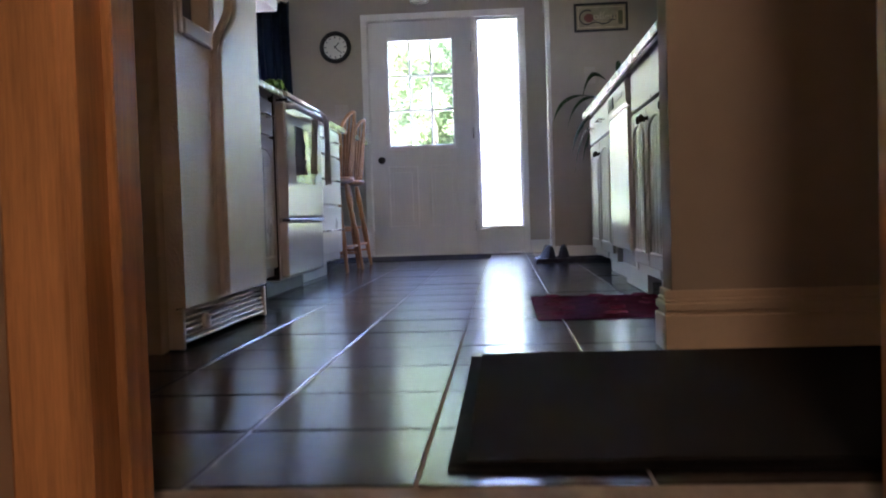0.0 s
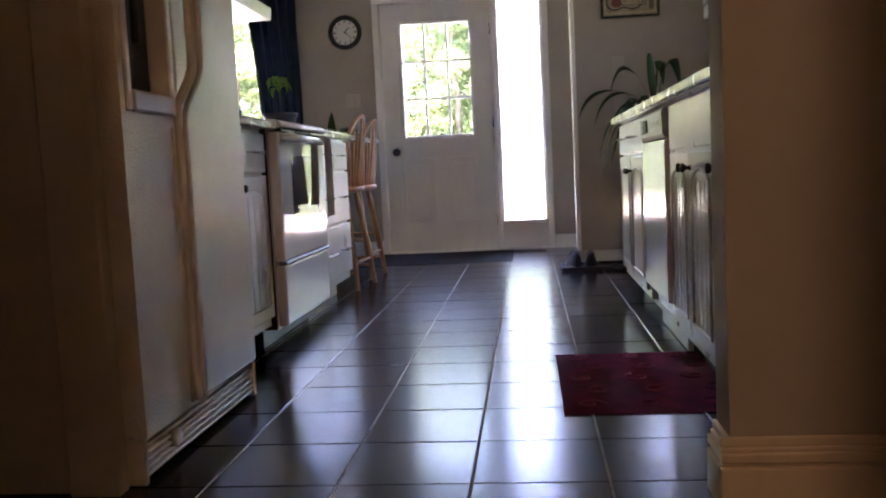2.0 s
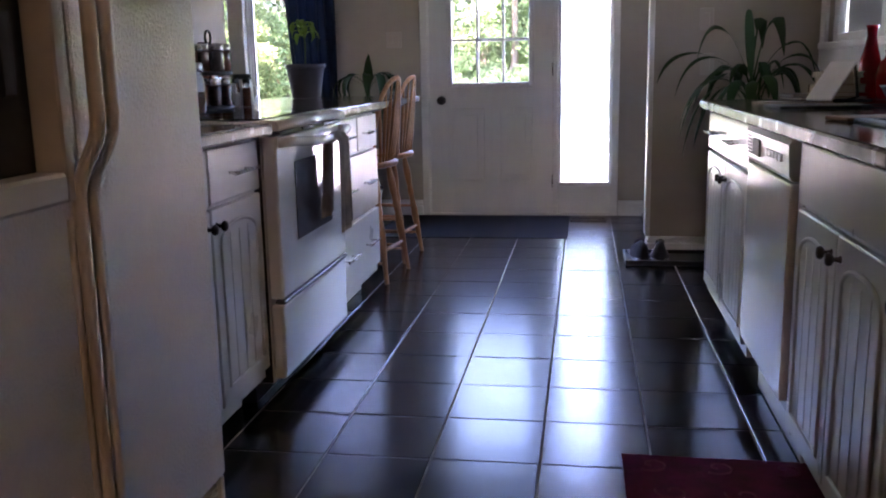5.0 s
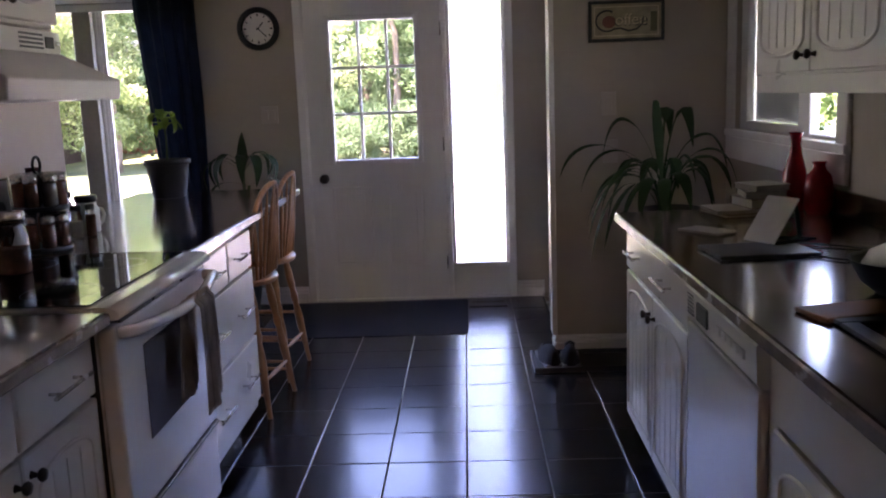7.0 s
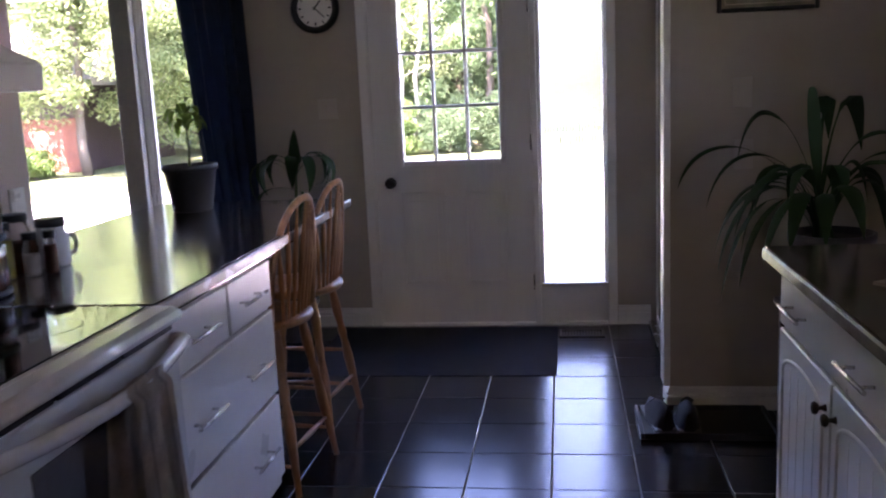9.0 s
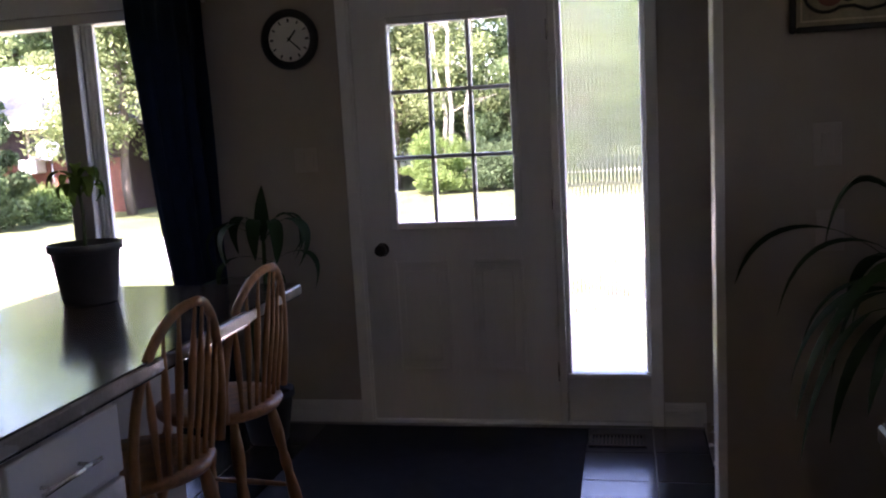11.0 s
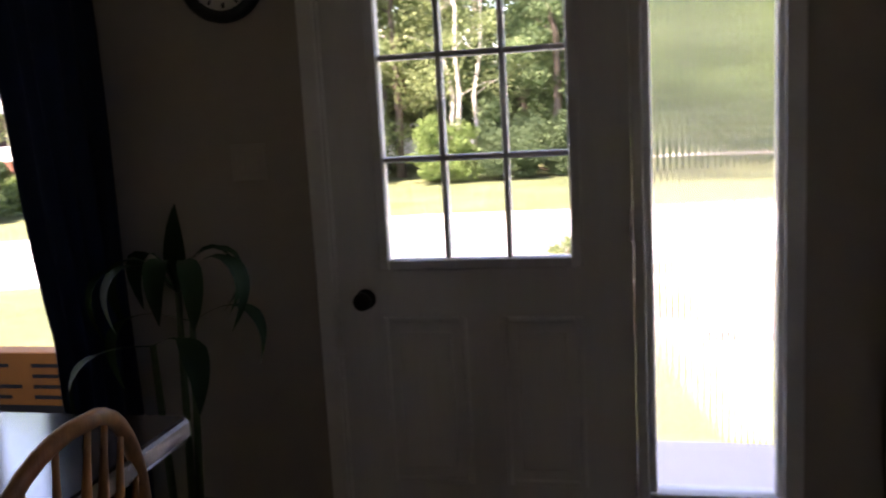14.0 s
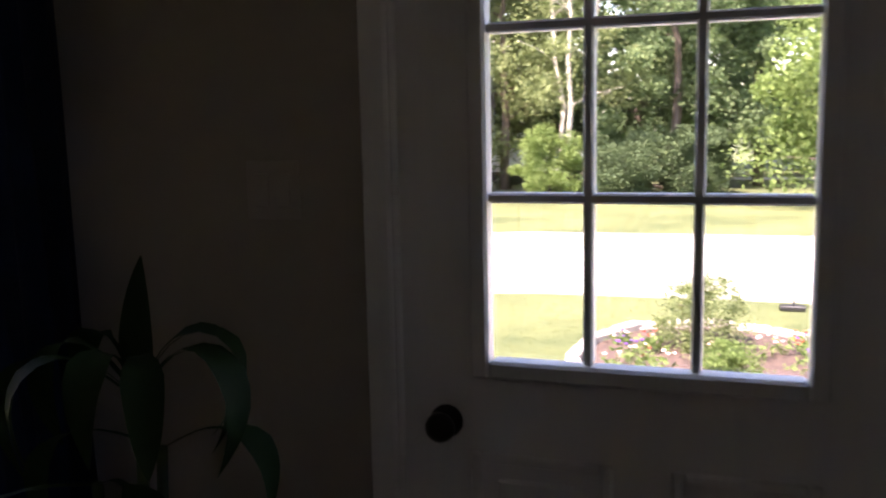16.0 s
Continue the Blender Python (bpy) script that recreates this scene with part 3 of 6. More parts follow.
def arch_door(parent, x, s, y0, y1, z0, z1, knob_y=None, knob_z=None, up=True):
    """A white door with an arched moulding round a beadboard field; s: the way it faces along x."""
    bm = bmesh.new()
    xa, xb = sorted((x, x + s * 0.019))
    box(bm, xa, xb, y0 + 0.002, y1 - 0.002, z0 + 0.002, z1 - 0.002, 0.004)
    xf, m = x + s * 0.019, 0.052
    ya, yb, zb, zt = y0 + m, y1 - m, z0 + m, z1 - m
    rise = min(0.05, (yb - ya) * 0.3)
    top = [(ya + (yb - ya) * (0.5 - 0.5 * math.cos(math.pi * k / 10)), zt - rise + rise * math.sin(math.pi * k / 10)) for k in range(11)]
    if not up:
        loop = [(ya, zt), (yb, zt)] + [(y, zb + (zt - z)) for y, z in reversed(top)]
    else:
        loop = [(yb, zb), (ya, zb)] + top
    tube(bm, [(xf, y, z) for y, z in loop + loop[:1]], 0.006, 6)
    d = part("door", bm, CAB, parent)
    k = max(2, round((yb - ya) / 0.07))
    for i in range(1, k):
        y = ya + (yb - ya) * i / k
        lo, hi = (zb + 0.008, zt - rise * 0.55) if up else (zb + rise * 0.55, zt - 0.008)
        bm = bmesh.new()
        tube(bm, [(xf - s * 0.001, y, lo), (xf - s * 0.001, y, hi)], 0.003, 5)
        part("bead", bm, CAB, d)
    if knob_y is not None:
        knob(d, xf, knob_y, knob_z, s)
    return d


def drawer(parent, x, s, y0, y1, z0, z1, pulls=()):
    xa, xb = sorted((x, x + s * 0.019))
    d = boxpart("drawer", (xa, xb, y0 + 0.002, y1 - 0.002, z0 + 0.002, z1 - 0.002), CAB, parent, 0.005, seg=2)
    for y in pulls:
        bar_pull(d, x + s * 0.019, y, (z0 + z1) / 2, s)
    return d


def carcass(name, label, x_back, x_face, y0, y1, s, kick=0.085, top=0.868):
    c = thing(name, ((x_back + x_face) / 2, (y0 + y1) / 2, 0), label, "cabinet", "kitchen base cabinets")
    xa, xb = sorted((x_back, x_face))
    boxpart("body", (xa, xb, y0, y1, 0.10, top), CAB, c)
    ka, kb = sorted((x_back, x_face - s * kick))
    boxpart("toe_kick", (ka, kb, y0 + 0.002, y1 - 0.002, 0.001, 0.099), CAB, c)
    return c


# left run: narrow unit, stove, drawer unit, bar
XF = -0.325
XN = -0.325
c = carcass("base_cabinet", "white base cabinet with a drawer above beadboard doors", -0.925, XN, -4.60, -3.912, 1)
drawer(c, XN, 1, -4.285, -3.914, 0.705, 0.858, (-4.085,))
drawer(c, XN, 1, -4.60, -4.29, 0.705, 0.858)
arch_door(c, XN, 1, -4.285, -3.914, 0.135, 0.698, -4.255, 0.65)
arch_door(c, XN, 1, -4.60, -4.29, 0.135, 0.698, -4.32, 0.65)
c = carcass("drawer_cabinet", "white base cabinet with four drawers and nickel pulls", -0.925, XF, -3.13, -2.33, 1)
drawer(c, XF, 1, -3.12, -2.705, 0.708, 0.862, (-2.93,))
drawer(c, XF, 1, -2.695, -2.335, 0.708, 0.862, (-2.55,))
drawer(c, XF, 1, -3.12, -2.335, 0.424, 0.700, (-2.93, -2.55))
drawer(c, XF, 1, -3.12, -2.335, 0.140, 0.416, (-2.93, -2.55))


def counter_slab(name, label, pieces, z1, nose):
    t = thing(name, (pieces[0][0], pieces[0][2], z1), label, "countertop")
    bm = bmesh.new()
    for d in pieces:
        box(bm, *d, z1 - 0.036, z1, 0.004)
    part("slab", bm, COUNTER, t)
    for d in nose:
        boxpart("edge_strip", d, CEDGE, t, 0.005)
    return t


counter_slab("countertop", "dark brown laminate counter beside the fridge", [(-0.928, -0.262, -4.61, -3.915)], 0.905, [(-0.261, -0.254, -4.61, -3.915, 0.872, 0.902)])
bar = thing("breakfast_bar", (-0.6, -2.1, 0.914), "dark reflective laminate breakfast bar beyond the stove", "countertop")
bm = bmesh.new()
prism(bm, [(-0.928, -3.135), (-0.306, -3.135), (-0.306, -1.232), (-1.16, -1.232), (-1.16, -2.575), (-0.928, -2.575)], 0.869, 0.914)
part("slab", bm, BARTOP, bar)
for d in ((-0.305, -0.296, -3.135, -1.232, 0.877, 0.911), (-1.16, -0.306, -1.231, -1.223, 0.877, 0.911)):
    boxpart("edge_strip", d, CEDGE, bar, 0.005)
br = thing("bar_support", (-0.8, -1.8, 0), "greige panelled support wall under the breakfast bar", "bar support")
boxpart("panel", (-0.86, -0.78, -2.57, -1.25, 0.001, 0.868), WALL, br, 0.003)
boxpart("baseboard", (-0.779, -0.765, -2.32, -1.25, 0.001, 0.1), TRIM, br, 0.004)

# stove
stv = thing("stove", (-0.58, -3.533, 0), "white electric stove with a black glass hob", "stove")
Y0, Y1 = -3.905, -3.142
boxpart("body", (-0.92, -0.30, Y0, Y1, 0.075, 0.893), ENAMEL, stv, 0.004)
boxpart("plinth", (-0.90, -0.37, Y0 + 0.02, Y1 - 0.02, 0.001, 0.074), BLACKP, stv)
bm = bmesh.new()
pts = [(-0.30, 0.912), (-0.262, 0.911), (-0.244, 0.904), (-0.237, 0.892), (-0.241, 0.881), (-0.30, 0.878)]
ra = [bm.verts.new((x, Y0, z)) for x, z in pts]; rb = [bm.verts.new((x, Y1, z)) for x, z in pts]
for i in range(6):
    f = bm.faces.new((ra[i], ra[(i + 1) % 6], rb[(i + 1) % 6], rb[i])); f.smooth = i in (1, 2, 3)
bm.faces.new(ra); bm.faces.new(rb)
part("front_trim", bm, ENAMEL, stv)
boxpart("hob_frame", (-0.92, -0.301, Y0, Y1, 0.894, 0.911), ENAMEL, stv, 0.003)
hob = boxpart("hob", (-0.905, -0.315, Y0 + 0.02, Y1 - 0.02, 0.9115, 0.916), BLACKG, stv, 0.001)
for bx, by, r in ((-0.45, -3.73, 0.10), (-0.45, -3.34, 0.075), (-0.75, -3.73, 0.075), (-0.75, -3.34, 0.10)):
    bm = bmesh.new()
    tube(bm, [(bx + r * math.cos(a * math.pi / 16), by + r * math.sin(a * math.pi / 16), 0.9158) for a in range(33)], 0.0008, 4)
    part("burner_ring", bm, mat("grey_burner_print", (0.09, 0.09, 0.095), 0.3), hob)
for k in range(3):
    a = Y0 + 0.03 + k * 0.236
    boxpart("vent_slot", (-0.298, -0.2475, a, a + 0.222, 0.8665, 0.8770), BLACKP, stv)
for ya, yb in ((Y0 - 0.004, Y0), (Y1, Y1 + 0.004)):
    boxpart("side_panel", (-0.91, -0.302, ya, yb, 0.08, 0.892), BLACKP, stv)
dr = boxpart("oven_door", (-0.299, -0.253, Y0 + 0.004, Y1 - 0.004, 0.352, 0.863), ENAMEL, stv, 0.010, seg=3)
boxpart("oven_window", (-0.2535, -0.2505, -3.735, -3.33, 0.515, 0.772), OVENG, dr, 0.001, "dark tinted oven window")
bm = bmesh.new()
arc = [(-0.255, -3.875, 0.842), (-0.232, -3.868, 0.844)] + [(-0.218 + 0.034 * math.sin(math.pi * k / 14), -3.86 + 0.67 * k / 14, 0.845 - 0.014 * math.sin(math.pi * k / 14)) for k in range(15)] + [(-0.232, -3.182, 0.844), (-0.255, -3.175, 0.842)]
tube(bm, arc, 0.0155, 12)
part("handle", bm, ENAMEL, dr, "bowed white enamel handle")
boxpart("warming_drawer", (-0.299, -0.258, Y0 + 0.004, Y1 - 0.004, 0.09, 0.335), ENAMEL, stv, 0.012, seg=3)
bm = bmesh.new()
box(bm, -0.285, -0.249, Y0 + 0.006, Y1 - 0.006, 0.336, 0.350, 0.004)
part("drawer_lip", bm, GREYP, stv)

# tea towel on the oven handle
tw = thing("tea_towel", (-0.2, -3.36, 0.5), "taupe tea towel with grey stripes hung on the oven handle", "towel")


def towel(name, ya, yb, material, dx=0.0, back=True):
    """A strip of the cloth, from ya to yb along the handle, thrown over it with soft folds."""
    bm = bmesh.new()
    def f(u, v):
        y = ya + (yb - ya) * u
        front = v < 0.62
        k = v / 0.62 if front else (1 - v) / 0.38
        w = 0.012 * math.sin(30 * y + 0.8 * k) + 0.005 * math.sin(77 * y)
        low = 0.505 + 0.10 * (y + 3.55) if front else 0.56
        z = low * (1 - k) + 0.856 * k
        x = (-0.158 if front else -0.214) + w * (1 - 0.8 * k) + dx * (1 if front else -1)
        if k > 0.93:
            x = x * 0.5 - 0.0925
        yc = -3.46
        return Vector((x, yc + (y - yc) * (1 - 0.24 * k) + 0.035 * (1 - k) * (1 if front else -0.5), z))
    sheet(bm, f, max(4, round((yb - ya) * 120)), 34)
    thicken(bm, 0.003)
    return part(name, bm, material, tw)


towel("cloth", -3.575, -3.375, TOWEL)
for a in (-3.54, -3.42):
    towel("stripe", a, a + 0.012, TOWELS, 0.003)

# hood and the wall unit over the stove
hd = thing("range_hood", (-0.7, -3.55, 1.4), "off-white range hood with a sloping front and vent slots", "range hood")
bm = bmesh.new()
pr = [(-0.928, 1.40), (-0.43, 1.40), (-0.425, 1.455), (-0.60, 1.535), (-0.60, 1.60), (-0.928, 1.60)]
ra = [bm.verts.new((x, -3.93, z)) for x, z in pr]; rb = [bm.verts.new((x, -3.265, z)) for x, z in pr]
for i in range(6):
    bm.faces.new((ra[i], ra[(i + 1) % 6], rb[(i + 1) % 6], rb[i]))
bm.faces.new(ra); bm.faces.new(rb)
bmesh.ops.bevel(bm, geom=bm.edges[:], offset=0.004, segments=1, affect="EDGES")
part("canopy", bm, CAB, hd)
boxpart("fascia", (-0.599, -0.590, -3.92, -3.275, 1.537, 1.598), CAB, hd, 0.002)
for k in range(4):
    boxpart("vent_slot", (-0.591, -0.588, -3.52, -3.385, 1.546 + k * 0.012, 1.552 + k * 0.012), BLACKP, hd)
boxpart("switch_panel", (-0.591, -0.587, -3.37, -3.32, 1.55, 1.582), BLACKP, hd, 0.001)
boxpart("badge", (-0.591, -0.5865, -3.305, -3.29, 1.56, 1.572), CHROME, hd)
uc = thing("wall_cabinet", (-0.76, -3.55, 1.61), "white wall cabinet with arched beadboard doors over the hood", "cabinet", "kitchen wall cabinets")
boxpart("body", (-0.928, -0.62, -3.93, -3.25, 1.61, 2.3), CAB, uc, 0.002)
arch_door(uc, -0.62, 1, -3.93, -3.59, 1.62, 2.29, -3.625, 1.67, False)
arch_door(uc, -0.62, 1, -3.59, -3.25, 1.62, 2.29, -3.555, 1.67, False)

# fridge
fg = thing("fridge", (-0.55, -4.92, 0), "bisque side-by-side fridge with an ice and water dispenser", "fridge")
FX, FA, FB, FS = -0.165, -5.44, -4.62, -5.12
boxpart("body", (-0.90, -0.225, FA + 0.008, FB - 0.008, 0.03, 1.75), FRIDGE, fg, 0.006)
DY0, DY1, DZ0, DZ1 = -5.405, -5.158, 0.868, 1.30
bm = bmesh.new()
for d in ((FA, DY0, 0.115, 1.76), (DY1, FS - 0.004, 0.115, 1.76), (DY0, DY1, 0.115, DZ0), (DY0, DY1, DZ1, 1.76)):
    box(bm, -0.222, FX, d[0], d[1], d[2], d[3])
bmesh.ops.remove_doubles(bm, verts=bm.verts[:], dist=0.0001)
part("freezer_door", bm, FRIDGE, fg)
dsp = boxpart("dispenser", (-0.2215, -0.216, DY0, DY1, DZ0, DZ1), GREYP, fg, 0, "dark recessed water dispenser")
for ya, yb in ((DY0 - 0.012, DY0 + 0.014), (DY1 - 0.014, DY1 + 0.012)):
    boxpart("side_trim", (-0.212, FX + 0.008, ya, yb, DZ0 - 0.02, DZ1 + 0.02), FRIDGE_S, dsp, 0.004)
boxpart("drip_tray", (-0.212, FX + 0.012, DY0 + 0.014, DY1 - 0.014, DZ0 - 0.02, DZ0 + 0.03), FRIDGE_S, dsp, 0.006)
boxpart("control_panel", (-0.212, FX + 0.008, DY0 + 0.014, DY1 - 0.014, DZ1 - 0.09, DZ1 + 0.02), FRIDGE_S, dsp, 0.005)
for y in (-5.315, -5.235):
    boxpart("lever", (-0.212, -0.195, y - 0.018, y + 0.018, 1.02, 1.15), BLACKP, dsp, 0.004)
boxpart("fridge_door", (-0.222, FX, FS + 0.004, FB, 0.115, 1.76), FRIDGE, fg, 0.010, seg=2)
for sy in (-1, 1):
    bm = bmesh.new()
    lift = lambda z: 0.5 - 0.5 * math.cos(math.pi * max(0, min(1, (z - 0.85) / 0.13))) if z < 1.3 else 0.5 + 0.5 * math.cos(math.pi * max(0, min(1, (z - 1.52) / 0.13)))
    tube(bm, [(FX + 0.006 + 0.050 * lift(z), FS + sy * (0.019 + 0.005 * lift(z)), z) for z in [0.125 + 1.625 * k / 64 for k in range(65)]], 0.0125, 10)
    part("handle", bm, FRIDGE_S, fg, "long moulded bisque handle")
    bm = bmesh.new()
    tube(bm, [(FX + 0.001, FS + sy * 0.046, 0.125), (FX + 0.001, FS + sy * 0.046, 0.82)], 0.006, 8)
    part("edge_trim", bm, FRIDGE_S, fg)
bm = bmesh.new()
box(bm, -0.250, -0.218, FA + 0.02, FB - 0.02, 0.012, 0.105)
part("grille_back", bm, GREYP, fg)
for k in range(6):
    bm = bmesh.new()
    z = 0.018 + k * 0.0155
    box(bm, -0.216, -0.176 - 0.002 * k, FA + 0.015, FB - 0.015, z, z + 0.008, 0.002)
    part("grille_slat", bm, FRIDGE_S, fg)
bm = bmesh.new()
skin(bm, [ring_verts(bm, Vector((x, -5.25, 0.06)), Vector((1, 0, 0)), r, 16) for x, r in ((-0.190, 0.024), (-0.172, 0.024), (-0.168, 0.018), (-0.167, 0.002))])
part("filter_cap", bm, FRIDGE_S, fg)
for y in (FA + 0.006, FB - 0.006):
    boxpart("grille_end", (-0.220, -0.172, y - 0.008, y + 0.008, 0.004, 0.11), FRIDGE_S, fg, 0.003)
fp = thing("fridge_side_panel", (-0.6, -5.42, 0), "cream painted end panel and filler beside the fridge", "panel")
boxpart("stile", (-0.325, -0.208, -5.50, -5.452, 0.001, 2.43), CREAM, fp, 0.004)
boxpart("filler", (-0.92, -0.326, -5.475, -5.455, 0.001, 2.43), CREAM, fp, 0.002)

# right run
RX = 1.21
c = carcass("base_cabinet", "white base cabinet with a wide drawer over arched beadboard doors", 1.915, RX, -3.56, -2.60, -1)
drawer(c, RX, -1, -3.545, -2.605, 0.712, 0.862, (-2.80, -3.28))
arch_door(c, RX, -1, -3.075, -2.605, 0.135, 0.704, -3.04, 0.635)
arch_door(c, RX, -1, -3.545, -3.08, 0.135, 0.704, -3.115, 0.635)
dw = thing("dishwasher", (1.5, -3.86, 0), "white built-in dishwasher with a sloped control panel", "dishwasher")
boxpart("body", (1.235, 1.90, -4.165, -3.567, 0.10, 0.866), ENAMEL, dw)
d = boxpart("door", (1.185, 1.234, -4.165, -3.567, 0.175, 0.752), ENAMEL, dw, 0.006, seg=2)
bm = bmesh.new()
pr = [(1.234, 0.757), (1.190, 0.757), (1.180, 0.77), (1.176, 0.85), (1.186, 0.862), (1.234, 0.862)]
ra = [bm.verts.new((x, -4.165, z)) for x, z in pr]; rb = [bm.verts.new((x, -3.567, z)) for x, z in pr]
for i in range(6):
    bm.faces.new((ra[i], ra[(i + 1) % 6], rb[(i + 1) % 6], rb[i]))
bm.faces.new(ra); bm.faces.new(rb)
cp = part("control_panel", bm, CAB, dw)
boxpart("latch_recess", (1.172, 1.180, -3.80, -3.70, 0.785, 0.835), GREYP, cp, 0.003)
for k in range(5):
    boxpart("button", (1.173, 1.179, -4.09 + 0.045 * k, -4.055 + 0.045 * k, 0.80, 0.82), WHITEP, cp, 0.002)
for k in range(6):
    boxpart("vent_slot", (1.1755, 1.1795, -3.66, -3.60, 0.785 + 0.010 * k, 0.789 + 0.010 * k), GREYP, cp)
boxpart("toe_panel", (1.25, 1.27, -4.165, -3.567, 0.004, 0.17), WHITEP, dw, 0.002)
c = carcass("sink_cabinet", "white sink cabinet with false drawer front and beadboard doors", 1.915, RX, -4.95, -4.225, -1)
drawer(c, RX, -1, -4.945, -4.23, 0.712, 0.862)
arch_door(c, RX, -1, -4.585, -4.23, 0.135, 0.704, -4.55, 0.655)
arch_door(c, RX, -1, -4.945, -4.585, 0.135, 0.704, -4.62, 0.655)
c = carcass("base_cabinet", "white base cabinet with one drawer beside the partition wall", 1.915, RX, -5.395, -4.955, -1)
drawer(c, RX, -1, -5.39, -4.96, 0.722, 0.862)
arch_door(c, RX, -1, -5.39, -4.96, 0.105, 0.714, -5.0, 0.655)
fl = thing("filler_strip", (1.2, -4.195, 0.1), "greyish filler strip beside the dishwasher", "filler strip")
boxpart("strip", (1.205, 1.235, -4.222, -4.168, 0.105, 0.866), CAB, fl, 0.003)
ct = thing("countertop", (1.5, -4.0, 0.905), "dark brown laminate counter with edge sheen coloured pale and a sink", "countertop")
SX0, SX1, SY0, SY1 = 1.33, 1.74, -4.88, -4.22
bm = bmesh.new()
for d in ((1.166, SX0, -5.478, -2.535), (SX1, 1.918, -5.478, -2.535), (SX0, SX1, SY1, -2.535), (SX0, SX1, -5.478, SY0)):
    box(bm, *d, 0.871, 0.908)
bmesh.ops.remove_doubles(bm, verts=bm.verts[:], dist=0.0001)
part("slab", bm, COUNTER, ct)
boxpart("edge_strip", (1.156, 1.1655, -5.478, -2.535, 0.873, 0.906), CEDGE, ct, 0.005)
boxpart("edge_strip", (1.166, 1.918, -2.5345, -2.525, 0.873, 0.906), CEDGE, ct, 0.005)
boxpart("splash_strip", (1.898, 1.918, -5.478, -2.54, 0.909, 1.0), COUNTER, ct, 0.004)
sk = thing("sink", (1.53, -4.55, 0.74), "black composite kitchen sink", "sink")
bm = bmesh.new()
for d in ((SX0 - 0.02, SX1 + 0.02, SY0 - 0.02, SY0 + 0.02, 0.9085, 0.918), (SX0 - 0.02, SX1 + 0.02, SY1 - 0.02, SY1 + 0.02, 0.9085, 0.918),
          (SX0 - 0.02, SX0 + 0.02, SY0 + 0.02, SY1 - 0.02, 0.9085, 0.918), (SX1 - 0.02, SX1 + 0.02, SY0 + 0.02, SY1 - 0.02, 0.9085, 0.918)):
    box(bm, *d, bevel=0.003)
part("rim", bm, BLACKP, sk)
bm = bmesh.new()
for d in ((SX0 + 0.003, SX0 + 0.012, SY0 + 0.003, SY1 - 0.003), (SX1 - 0.012, SX1 - 0.003, SY0 + 0.003, SY1 - 0.003), (SX0 + 0.012, SX1 - 0.012, SY0 + 0.003, SY0 + 0.012), (SX0 + 0.012, SX1 - 0.012, SY1 - 0.012, SY1 - 0.003)):
    box(bm, *d, 0.74, 0.908)
box(bm, SX0 + 0.003, SX1 - 0.003, SY0 + 0.003, SY1 - 0.003, 0.73, 0.74)
part("basin", bm, BLACKP, sk)
bm = bmesh.new()
tube(bm, [(1.82, -4.55, 0.909), (1.82, -4.55, 1.16)] + [(1.74 + 0.08 * math.cos(a), -4.55, 1.16 + 0.08 * math.sin(a)) for a in [math.pi * k / 8 for k in range(1, 9)]] + [(1.66, -4.55, 1.10)], 0.011, 10)
part("tap", bm, CHROME, sk, "chrome gooseneck tap")
wc = thing("wall_cabinet", (1.75, -3.8, 1.37), "white wall cabinets with arched beadboard doors and bronze knobs", "cabinet", "kitchen wall cabinets")
boxpart("body", (1.60, 1.918, -4.75, -2.85, 1.40, 2.3), CAB, wc, 0.002)
boxpart("valance", (1.585, 1.60, -4.75, -2.85, 1.345, 1.40), CAB, wc, 0.003)
for k in range(4):
    a = -2.85 - 0.475 * k
    arch_door(wc, 1.60, -1, a - 0.475, a, 1.405, 2.29, (a - 0.435) if k % 2 == 0 else (a - 0.04), 1.455, False)


